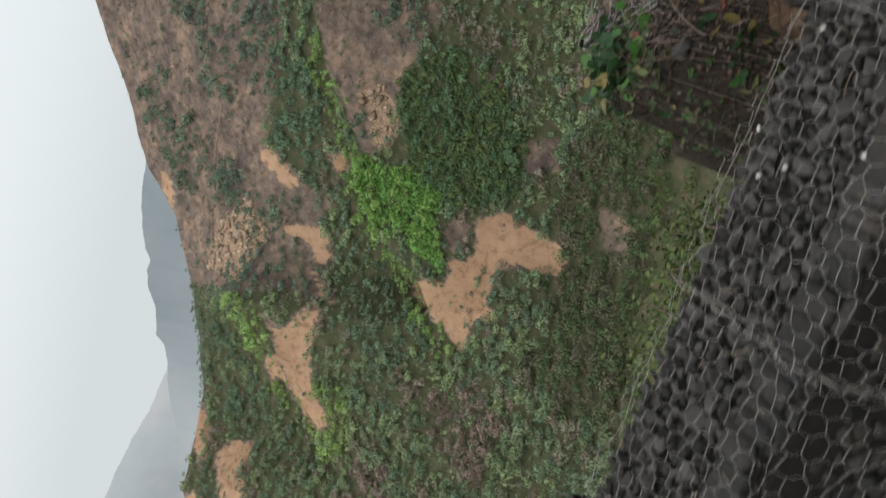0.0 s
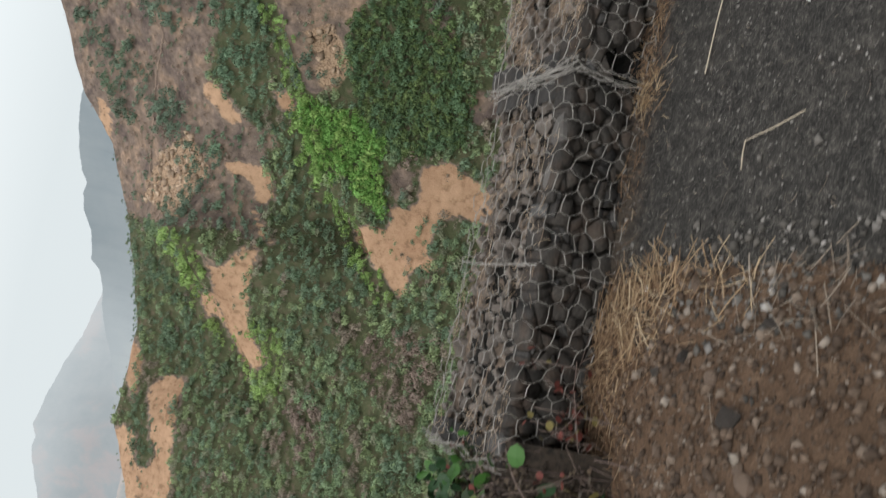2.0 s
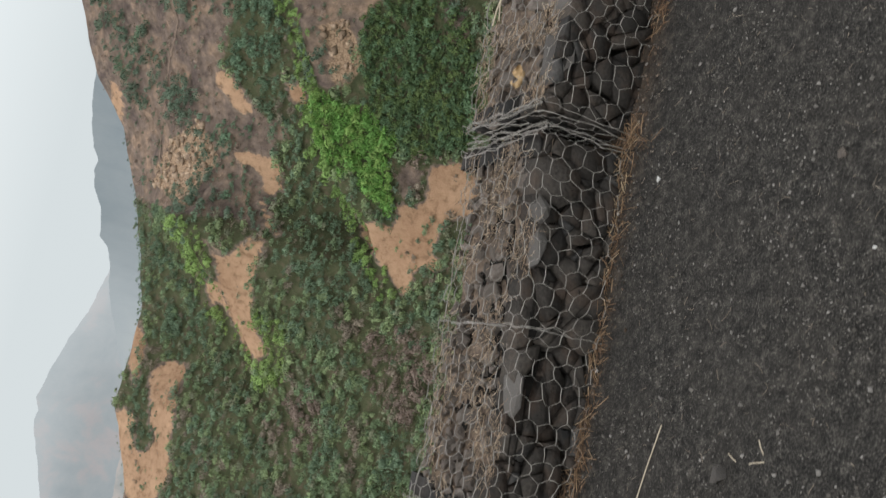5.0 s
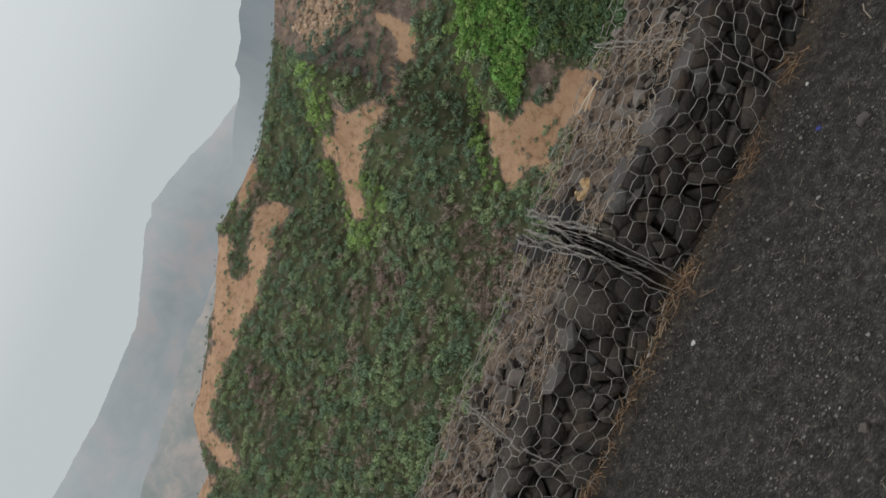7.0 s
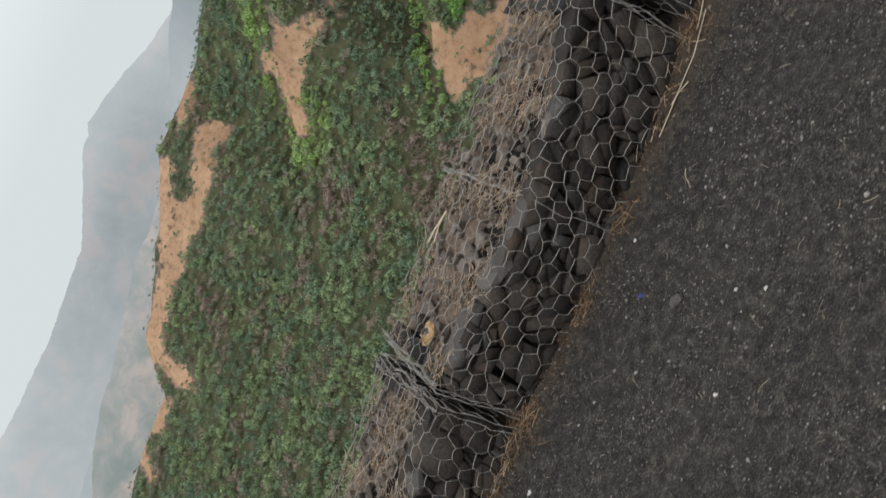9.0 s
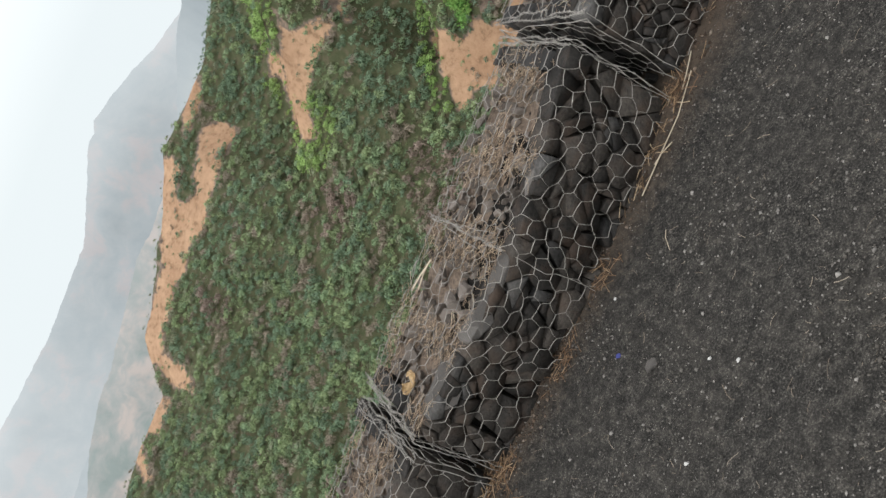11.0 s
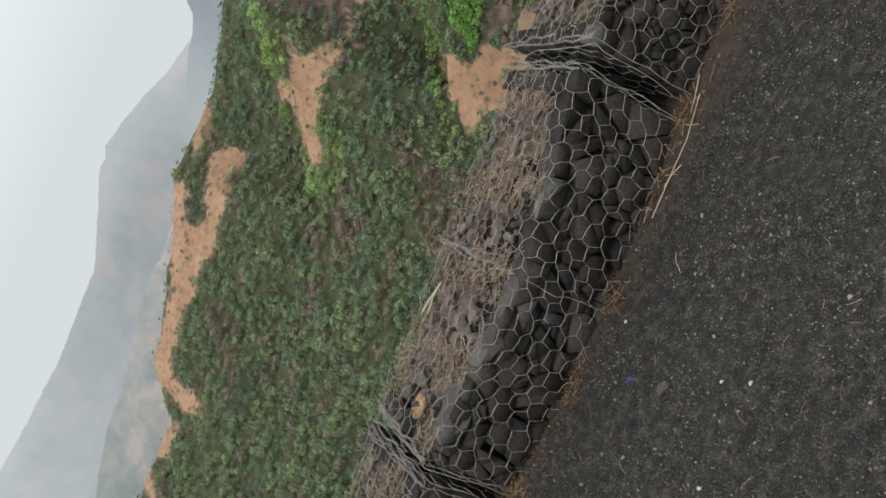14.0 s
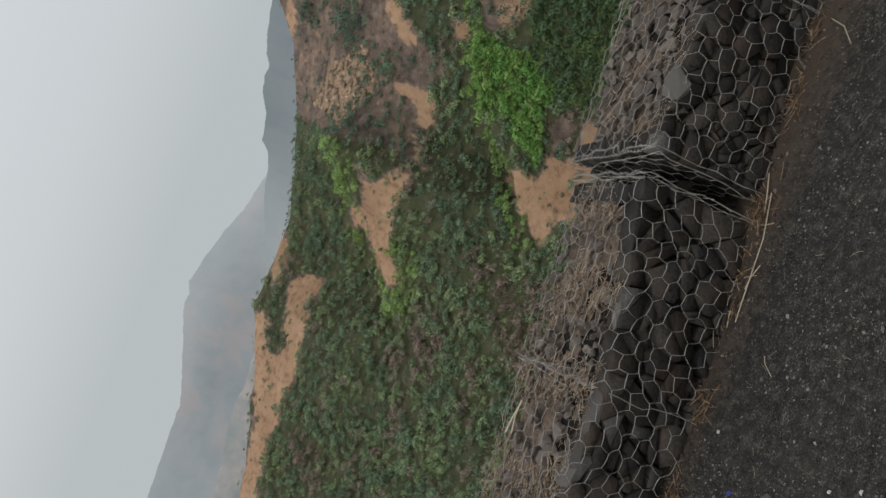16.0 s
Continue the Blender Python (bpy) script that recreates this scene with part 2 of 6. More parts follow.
def terrain_material():
    """Hillside ground: scrub floor, bare sandy earth, dry grass and rock by the cover attribute."""
    m, t, b = material("hillside", 0.95, 0.0, 0.1)
    at = t.nodes.new("ShaderNodeAttribute")
    at.attribute_name = "cover"
    sep = t.nodes.new("ShaderNodeSeparateColor")
    t.links.new(at.outputs["Color"], sep.inputs[0])
    n1 = noise_node(t, 0.55, 6, 0.7)
    n2 = noise_node(t, 0.09, 5, 0.6)
    n3 = noise_node(t, 2.6, 4, 0.7)
    floor_c = ramp(t, n1.outputs["Fac"], [(0.3, (0.055, 0.066, 0.034)), (0.5, (0.085, 0.094, 0.050)), (0.66, (0.14, 0.112, 0.078)), (0.8, (0.20, 0.15, 0.11))])
    sand = ramp(t, n2.outputs["Fac"], [(0.3, (0.36, 0.222, 0.138)), (0.6, (0.46, 0.30, 0.192)), (0.8, (0.39, 0.24, 0.15))])
    brown = ramp(t, n1.outputs["Fac"], [(0.3, (0.090, 0.070, 0.056)), (0.45, (0.162, 0.126, 0.102)), (0.58, (0.222, 0.172, 0.140)), (0.72, (0.315, 0.228, 0.175))])
    rock = ramp(t, n3.outputs["Fac"], [(0.36, (0.12, 0.085, 0.06)), (0.5, (0.36, 0.25, 0.165)), (0.7, (0.50, 0.37, 0.26))])

    def cut(channel, spread, shift=0.0):
        a = t.nodes.new("ShaderNodeMath")
        a.operation = "MULTIPLY_ADD"
        a.inputs[1].default_value = spread
        t.links.new(n1.outputs["Fac"], a.inputs[0])
        t.links.new(sep.outputs[channel], a.inputs[2])
        half = t.nodes.new("ShaderNodeMath")
        half.operation = "MULTIPLY"
        half.inputs[1].default_value = 0.5
        t.links.new(a.outputs[0], half.inputs[0])
        low = 0.44 + shift + spread / 2
        r = ramp(t, half.outputs[0], [(low / 2, (0, 0, 0)), (low / 2 + 0.07, (1, 1, 1))])
        return r.outputs[0]

    n4 = noise_node(t, 0.16, 4, 0.65)
    worn = ramp(t, n4.outputs["Fac"], [(0.34, (0.62, 0.62, 0.68)), (0.5, (0.96, 0.95, 0.95)), (0.66, (1.42, 1.30, 1.16))])
    slope = mix(t, "MULTIPLY", 1.0, brown.outputs[0], worn.outputs[0])
    c = mix(t, "MIX", cut("Green", 0.5), floor_c.outputs[0], slope)
    c = mix(t, "MIX", cut("Blue", 0.5), c, rock.outputs[0])
    gullies = ramp(t, n1.outputs["Fac"], [(0.36, (0.55, 0.53, 0.5)), (0.47, (0.92, 0.91, 0.9)), (0.6, (1.06, 1.06, 1.06))])
    c = mix(t, "MIX", cut("Red", 0.9, -0.2), c, brown.outputs[0])
    c = mix(t, "MIX", cut("Red", 0.9, 0.0), c, mix(t, "MULTIPLY", 0.8, sand.outputs[0], gullies.outputs[0]))
    t.links.new(c, b.inputs["Base Color"])
    bump(t, b, mix(t, "ADD", 0.5, n1.outputs["Fac"], n3.outputs["Fac"]), 0.6, 0.6)
    return m


MAT_TERRAIN = terrain_material()


def foliage_material():
    m, t, b = material("hillside_foliage", 0.75, 0.0, 0.1)
    at = t.nodes.new("ShaderNodeAttribute")
    at.attribute_name = "tint"
    g = t.nodes.new("ShaderNodeNewGeometry")
    r = ramp(t, g.outputs["Random Per Island"], [(0.0, (0.92, 0.92, 0.92)), (1.0, (1.08, 1.08, 1.08))])
    t.links.new(mix(t, "MULTIPLY", 1.0, at.outputs["Color"], r.outputs[0]), b.inputs["Base Color"])
    return m


MAT_FOLIAGE = foliage_material()


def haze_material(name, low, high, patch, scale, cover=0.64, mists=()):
    """A plain pale backdrop of hills, the haze painted into their glow; mists: axis, start, end and most of each fade
    into the sky.
    """
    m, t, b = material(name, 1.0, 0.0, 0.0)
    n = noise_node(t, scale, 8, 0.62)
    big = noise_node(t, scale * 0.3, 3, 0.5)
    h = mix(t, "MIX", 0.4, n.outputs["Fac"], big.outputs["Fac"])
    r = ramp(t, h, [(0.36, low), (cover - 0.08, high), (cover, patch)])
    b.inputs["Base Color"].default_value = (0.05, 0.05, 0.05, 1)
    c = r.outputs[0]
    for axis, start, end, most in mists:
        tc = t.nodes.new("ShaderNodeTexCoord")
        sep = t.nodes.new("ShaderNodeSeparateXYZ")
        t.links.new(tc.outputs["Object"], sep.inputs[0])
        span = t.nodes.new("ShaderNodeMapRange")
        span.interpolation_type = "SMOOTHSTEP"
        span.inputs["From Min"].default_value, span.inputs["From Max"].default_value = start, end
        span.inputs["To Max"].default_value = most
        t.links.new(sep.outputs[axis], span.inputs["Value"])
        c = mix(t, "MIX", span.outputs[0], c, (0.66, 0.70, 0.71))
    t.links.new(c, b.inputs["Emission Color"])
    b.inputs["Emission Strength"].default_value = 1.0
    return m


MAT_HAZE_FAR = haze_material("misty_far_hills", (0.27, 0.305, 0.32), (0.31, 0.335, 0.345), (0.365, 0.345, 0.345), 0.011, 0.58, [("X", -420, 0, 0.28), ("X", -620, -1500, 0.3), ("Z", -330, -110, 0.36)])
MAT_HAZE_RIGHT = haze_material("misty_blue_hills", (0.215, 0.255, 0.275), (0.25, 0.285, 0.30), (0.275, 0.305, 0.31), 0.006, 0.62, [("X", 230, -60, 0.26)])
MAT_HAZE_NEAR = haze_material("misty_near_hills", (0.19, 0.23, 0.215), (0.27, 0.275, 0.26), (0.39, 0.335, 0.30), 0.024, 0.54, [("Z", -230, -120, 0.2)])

# ---- mesh helpers ----


def mesh_arrays(name, verts, faces, mat, smooth=False):
    """A mesh from arrays; all faces have the same number of corners."""
    verts, faces = np.asarray(verts, np.float32), np.asarray(faces, np.int32)
    me = bpy.data.meshes.new(name)
    k = faces.shape[1]
    me.vertices.add(len(verts))
    me.vertices.foreach_set("co", verts.ravel())
    me.loops.add(faces.size)
    me.loops.foreach_set("vertex_index", faces.ravel())
    me.polygons.add(len(faces))
    me.polygons.foreach_set("loop_start", np.arange(0, faces.size, k, dtype=np.int32))
    me.polygons.foreach_set("loop_total", np.full(len(faces), k, np.int32))
    if smooth:
        me.polygons.foreach_set("use_smooth", np.ones(len(faces), bool))
    me.update(calc_edges=True)
    me.validate()
    me.materials.append(mat)
    return me


def colour_points(me, name, rgb):
    at = me.color_attributes.new(name, "FLOAT_COLOR", "POINT")
    rgba = np.ones((len(rgb), 4), np.float32)
    rgba[:, :3] = rgb
    at.data.foreach_set("color", rgba.ravel())


def child(name, data, parent, m=None, label=""):
    ob = new(name, data)
    ob.parent = parent
    if m is not None:
        ob.matrix_basis = m
    return tagged(ob, label)


def part(name, bm, mat, parent, label=""):
    me = bpy.data.meshes.new(name)
    bm.to_mesh(me)
    bm.free()
    me.materials.append(mat)
    return child(name, me, parent, None, label)


def thing(name, m, label, category, group=""):
    ob = new(name)
    ob.empty_display_size = 0.1
    ob.matrix_basis = m
    return tagged(ob, label, category, group)


def tubes(lines, radius, sides=4):
    """Verts and quads of tubes along polylines (each an array of points); radius: one value or one for each line."""
    vs, fs, at = [], [], 0
    ring = np.arange(sides)
    angles = ring * 2 * math.pi / sides
    for i, p in enumerate(lines):
        p = np.asarray(p, float)
        r = radius[i] if np.ndim(radius) else radius
        d = np.gradient(p, axis=0)
        d /= np.linalg.norm(d, axis=1, keepdims=True) + 1e-9
        ref = np.where(np.abs(d[:, 2:3]) > 0.9, [[1.0, 0, 0]], [[0, 0, 1.0]])
        a = np.cross(d, ref)
        a /= np.linalg.norm(a, axis=1, keepdims=True) + 1e-9
        b = np.cross(d, a)
        v = p[:, None] + r * (np.cos(angles)[None, :, None] * a[:, None] + np.sin(angles)[None, :, None] * b[:, None])
        vs.append(v.reshape(-1, 3))
        for k in range(len(p) - 1):
            s = at + k * sides
            for j in range(sides):
                q = (j + 1) % sides
                fs.append((s + j, s + q, s + sides + q, s + sides + j))
        at += len(p) * sides
    return np.concatenate(vs), np.array(fs)


def tube_mesh(name, lines, radius, mat, sides=4):
    v, f = tubes(lines, radius, sides)
    return mesh_arrays(name, v, f, mat, True)


def rng_of(seed):
    return np.random.default_rng(seed)


def rock_mesh(name, seed, mat, points=26, power=3.5):
    """An angular stone, about two units across each way."""
    r = rng_of(seed)
    bm = bmesh.new()
    for _ in range(points):
        d = r.normal(size=3)
        d /= (np.abs(d) ** power).sum() ** (1 / power)
        bm.verts.new(d * r.uniform(0.78, 1.0))
    res = bmesh.ops.convex_hull(bm, input=bm.verts)
    bmesh.ops.delete(bm, geom=[v for v in bm.verts if not v.link_faces], context="VERTS")
    me = bpy.data.meshes.new(name)
    bm.to_mesh(me)
    bm.free()
    me.materials.append(mat)
    return me


ROCKS = [rock_mesh("stone", 100 + i, MAT_STONE, 17, 6.5) for i in range(34)]
DARKS = [rock_mesh("stone", 500 + i, MAT_DARK, 14, 5.0) for i in range(26)]
GREYS = [rock_mesh("stone", 600 + i, MAT_GREY, 14, 5.0) for i in range(20)]
DUSTY = [rock_mesh("stone", 200 + i, MAT_DUSTY, 14, 4.5) for i in range(26)]
SLABS = [rock_mesh("slab", 300 + i, MAT_PALE, 22, 5.0) for i in range(8)]
BROWNS = [rock_mesh("rock", 400 + i, MAT_BROWNROCK, 28, 2.4) for i in range(10)]


def many_rocks(places, sizes, seed, flat=0.7):
    """Verts and triangles of many small angular stones, joined."""
    r = rng_of(seed)
    base = []
    for i in range(8):
        d = r.normal(size=(6, 3))
        d /= np.linalg.norm(d, axis=1, keepdims=True)
        base.append(d)
    octa = np.array([(1, 0, 0), (-1, 0, 0), (0, 1, 0), (0, -1, 0), (0, 0, 1), (0, 0, -1)], float)
    tri = np.array([(0, 2, 4), (2, 1, 4), (1, 3, 4), (3, 0, 4), (2, 0, 5), (1, 2, 5), (3, 1, 5), (0, 3, 5)])
    n = len(places)
    v = octa[None] * r.uniform(0.6, 1.2, (n, 6, 1)) + r.normal(0, 0.18, (n, 6, 3))
    ang = r.uniform(0, 2 * math.pi, n)
    c, s = np.cos(ang), np.sin(ang)
    x = v[..., 0] * c[:, None] - v[..., 1] * s[:, None]
    y = v[..., 0] * s[:, None] + v[..., 1] * c[:, None]
    v = np.stack([x, y, v[..., 2] * flat], -1) * np.asarray(sizes)[:, None, None] + np.asarray(places)[:, None]
    f = tri[None] + 6 * np.arange(n)[:, None, None]
    return v.reshape(-1, 3), f.reshape(-1, 3)


def straws(places, lengths, seed, radius=0.0016, lift=0.25, heading=None, spread=3.2, bend=0.12):
    """Polylines of loose stalks that start at the places."""
    r = rng_of(seed)
    lines = []
    for i, (p, n) in enumerate(zip(places, lengths)):
        a = r.uniform(-spread, spread) + (heading if heading is not None else 0)
        e = r.uniform(-0.05, lift)
        d = np.array([math.cos(a) * math.cos(e), math.sin(a) * math.cos(e), math.sin(e)])
        side = np.cross(d, (0, 0, 1)) * r.normal(0, bend)
        t = np.linspace(0, 1, 4)[:, None]
        sag = np.array([0, 0, -1.0]) * r.uniform(0, 0.25) * max(e, 0.05)
        lines.append(np.asarray(p) + n * (t * d + t * t * (side + sag)))
    return lines


# ---- ground, road and valley ----
HUB = np.array([-1.5, -2.8, 2.05])


def smooth(a, b, x):
    t = np.clip((x - a) / (b - a), 0, 1)
    return t * t * (3 - 2 * t)


def fbm(x, y, scale, octaves=4, seed=0.0):
    """Smooth noise on arrays, about -1 to 1."""
    r = rng_of(int(seed * 10) + 7)
    out, amp, total = 0, 1.0, 0
    for o in range(octaves):
        part_sum = 0
        for _ in range(5):
            k = r.normal(size=2)
            k *= r.uniform(0.6, 1.4) / np.linalg.norm(k) * 2 * math.pi / scale * 2**o
            part_sum = part_sum + np.sin(k[0] * x + k[1] * y + r.uniform(0, 6.28))
        out = out + amp * part_sum / 2.6
        total += amp
        amp *= 0.5
    return out / total


def along(az, table):
    a = np.array(table, float)
    order = np.argsort(a[:, 0])
    return np.interp(az, a[order, 0], a[order, 1])


# crest lines as bearing and height angle from the hub
CREST = [(34, 9), (22.4, 4.5), (19.7, 2.9), (16.3, 0.9), (13.1, -0.6), (10.6, -2.8), (6.5, -4.7), (3, -5.9), (-0.5, -6.8), (-6.3, -6.55), (-7.5, -7.2),
         (-10.9, -8.2), (-14.5, -9.1), (-18.1, -9.8), (-21.2, -11.9), (-27.4, -11.8), (-40, -12.5)]
SPUR = [(36, -2), (25.8, -7.9), (22.9, -9.6), (20, -11.5), (17, -13.4), (13.8, -15), (10.6, -17.1), (9, -19.1), (6.8, -20.5), (4.9, -22.0), (0, -22.6), (-10, -22.6), (-30, -23)]
PATHRIDGE = [(36, -1.5), (20, -5.5), (14, -8.5), (10, -9.8), (7.5, -8.6), (5.7, -7.3), (4.4, -8.8), (2.8, -10.2), (1.9, -11.5), (-0.5, -13.4), (-3.9, -15.7), (-10, -16.6), (-30, -18.5)]


def hill_angle(az, r):
    """Height angle of the hillside at a bearing and a distance."""
    crest, spur, ridge = along(az, CREST), along(az, SPUR), along(az, PATHRIDGE)
    w = smooth(5.0, 9.5, az)
    behind_spur = w * (spur - 3.2) + (1 - w) * (spur + 0.3 * (ridge - spur))
    v = smooth(-6, -1.5, az) * (1 - smooth(4.2, 6.5, az))
    behind_ridge = v * (ridge - 1.4) + (1 - v) * (ridge + 0.25 * (crest - ridge))
    low = along(az, [(-40, -28), (0, -28), (14, -29), (30, -24)])
    radii = np.array([6, 14, 30, 60, 92, 120, 140, 162, 171, 196, 205, 245, 262, 300, 500, 1000, 5000], float)
    angles = np.stack([-46 + 0 * az, -49 + 0 * az, -50 + 0 * az, -46 + 0 * az, -40 + 0 * az, -33.5 + 0 * az, low, spur, behind_spur, ridge, behind_ridge, crest,
                       crest - 1.8, crest - 6, -18 + 0 * az, -15 + 0 * az, -9 + 0 * az], 0)
    out = np.empty_like(az + r)
    i = np.clip(np.searchsorted(radii, r) - 1, 0, len(radii) - 2)
    t = np.clip((r - radii[i]) / (radii[i + 1] - radii[i]), 0, 1)
    cols = np.arange(len(az))
    return angles[i, cols] * (1 - t) + angles[i + 1, cols] * t


def washout(x, y):
    """How deep the verge has been washed away beside the tall basket."""
    rim = -3.08 + 0.42 * y
    behind = -0.86 - 0.56 * (x + 3.7)
    side = smooth(0.0, 0.34, rim - x) * smooth(-1.02, -0.8, y)
    drop = np.where(x < -3.55, smooth(0.0, 0.3, y - behind), 1.0)
    return side * drop


def ground_height(x, y):
    """Height of the land sheet at arrays of places."""
    dx, dy = x - HUB[0], y - HUB[1]
    r = np.hypot(dx, dy)
    az = np.degrees(np.arctan2(dx, dy))
    el = hill_angle(np.clip(az, -60, 60), r)
    rough = 0.28 * fbm(x, y, 26, 4, 1) + 0.10 * fbm(x, y, 6, 3, 2)
    el = el + rough * smooth(40, 120, r) * (1 - smooth(300, 450, r)) * (1 - 0.6 * smooth(236, 246, r) * (1 - smooth(250, 262, r)))
    z = HUB[2] + r * np.tan(np.radians(el))
    near = -0.4 - 1.55 * np.maximum(0, y - 0.9) + 0.15 * fbm(x, y, 2.5, 3, 3) * smooth(1.5, 4, y)
    near = np.minimum(near, np.where(x < -2.6, washout(x, y) * (-0.75 - 1.35 * np.maximum(0, y + 0.9)), 0))
    s = smooth(6, 20, y)
    back = smooth(-2, 3, y)
    return np.where(y < 3, np.where(x < -2.6, near, near * back + (1 - back) * -0.35), near * (1 - s) + z * s)


SAND = [
    [(14.4, -22.3), (15.3, -24.3), (14.7, -25.2), (14.3, -26.8), (13.6, -28.3), (12.4, -28.8), (11.4, -28.4), (11.4, -27.4), (11.6, -25.8), (11.5, -25), (10.7, -24.4), (9.5, -24.1), (8.2, -24.1), (7.6, -25.1), (7.1, -24.7), (7.1, -23.7), (6.6, -23.2), (5.4, -23.4), (4.8, -22.9), (5.7, -22), (6.4, -21.5), (6.7, -20.7), (7.6, -20.1), (8.2, -19.2), (9, -19.1), (9.5, -20), (9.2, -21), (10.2, -21.4), (11.1, -21), (11.2, -22.4), (12.2, -22.8)],
    [(5.2, -9.6), (4.3, -10.7), (4.4, -11.3), (5.5, -11.7), (6.4, -13), (5.3, -13.1), (3.7, -13.1), (1.4, -13.4), (-0.3, -14.2), (-1.3, -15.2), (-2, -14.6), (-1.5, -13.9), (-0.6, -13.2), (0.8, -12.1), (2.1, -11.4), (3.8, -10.5)],
    [(2.6, -10.2), (2.6, -11), (1.4, -11.6), (1, -10.8)],
    [(15.8, -7.3), (16.1, -7.8), (15.5, -8.7), (14.5, -9.7), (14.1, -10.2), (13.6, -9.4), (14, -8.8), (14.6, -8.4), (15, -7.4)],
    [(11, -9.8), (11.6, -10.5), (11.3, -11.3), (11.6, -12.4), (10.4, -13.1), (9.7, -13.5), (9.1, -12.7), (9.3, -12.1), (10.1, -12), (10.6, -11), (10.4, -10.3)],
    [(8.6, -12.1), (8.6, -12.4), (7.3, -13.3), (6.7, -14.1), (6.5, -13.7), (7.3, -12.8)],
    [(16.5, -11.8), (16.8, -12.4), (15.9, -13.5), (15.5, -12.8), (15.7, -12.2)],
    [(-6.9, -6.8), (-6.5, -7.4), (-6.8, -8.1), (-8.1, -8.2), (-9.1, -8.6), (-8.8, -9.2), (-7.9, -9.6), (-7.2, -9), (-5.7, -8.8), (-4.5, -8.3), (-3.2, -8.9), (-3.1, -10), (-3.3, -10.4), (-5, -10.2), (-6.8, -10.3), (-8.3, -10.5), (-10.2, -10.9), (-11.6, -10.3), (-13, -10.7), (-14.3, -10.4), (-16.5, -10.8), (-17.6, -10.8), (-18.6, -11.2), (-19, -12.6), (-19.8, -13.6), (-20.5, -13.8), (-20.4, -13.1), (-20.3, -12.1), (-19.4, -11.3), (-19.6, -10.7), (-18.4, -9.8), (-17.3, -9.6), (-15.4, -9.5), (-13.6, -9.3), (-11.8, -8.7), (-9.5, -7.6), (-7.4, -7)],
    [(-1.6, -6.4), (-1.2, -6.9), (-2.2, -7.6), (-3.6, -7.6), (-5, -7.6), (-5, -7.3), (-3.5, -7), (-2.6, -6.5)],
    [(-23.9, -11.8), (-21.4, -11.9), (-21.3, -12.6), (-23.5, -12.7)],
    [(-24.4, -11.7), (-26.2, -13.1), (-26.8, -12.9), (-25.2, -11.6)],
    [(13.1, -1.4), (13.2, -1.9), (11.6, -2.6), (10.6, -2.8), (11.9, -1.9)],
]
DRY = [
    [(25.9, -8.3), (28.5, -16.5), (26, -16.1), (24, -15.9), (22.3, -15.3), (20.4, -15.8), (18.3, -15.4), (17.2, -15.2), (17.2, -13.6), (20, -11.5), (22.6, -9.9)],
    [(20.5, -23.8), (21.7, -26.2), (19.4, -27.2), (18.2, -24.8)],
    [(26, 8), (30, -6), (20.4, -7.3), (16.6, -7.4), (13.7, -11.5), (10.2, -13.4), (6.5, -12.9), (6.9, -10.6), (6.2, -7), (6.5, -4.3), (9.8, -2.4), (13, -0.3), (18, 3)],
    [(13.9, -20.3), (14, -21.9), (12, -22.2), (11.3, -21.4), (12.7, -20.4)],
    [(25.9, -19.1), (25.8, -20.9), (22.6, -22.3), (21.9, -21.5), (23.9, -20.2)],
    [(17.2, -30.1), (17.3, -31.9), (14.5, -33.1), (13.2, -31.8), (15.1, -30.7)],
    [(14.2, -11.3), (14, -12.5), (12.9, -12.8), (12.7, -11.7)],
]
ROCKY = [
    [(9.7, -5.6), (10.5, -5.7), (12, -6.8), (12.7, -7.1), (11.6, -7.9), (10.7, -8.9), (10, -8.9), (9, -8.3), (8.2, -8.3), (7, -8), (6.9, -7.4), (7.3, -6.4), (7.8, -5.5), (8.9, -5.4)],
    [(20.8, -12.3), (22, -13.9), (20.7, -15.2), (19.4, -16.1), (17.5, -15.3), (17.5, -14.5), (18.6, -13.8), (19.4, -13.9)],
]
LUSH = [
    [(16.5, -13.5), (16.8, -14.8), (16.4, -15.6), (16.9, -17.4), (15.9, -18.9), (15.8, -19.7), (13.8, -19.9), (11.9, -20.5), (10.4, -21.2), (11, -19.1), (12.4, -18.3), (12, -16.9), (13.1, -15.4), (14.8, -14.4)],
]
LIME = [[(5.6, -7.1), (6.3, -8.4), (5.1, -10.2), (1.5, -11.6), (0.9, -15), (0, -16.7), (-3.5, -16.8), (-4, -15.4), (-1.2, -13.5), (0.3, -11), (3.3, -9)]]
DARK = [[(25.5, -6), (26.1, -8.1), (19.5, -11.6), (15, -14.2), (9, -17.8), (4.1, -22.5), (2.4, -17), (4.3, -14.1), (10.1, -13.7), (14.3, -11.3), (15.6, -8.7), (20.2, -7)],
        [(5.5, -5.1), (4.3, -7.7), (1.2, -10.6), (-2.3, -12.1), (-3, -10.5), (-1.5, -6.6)]]

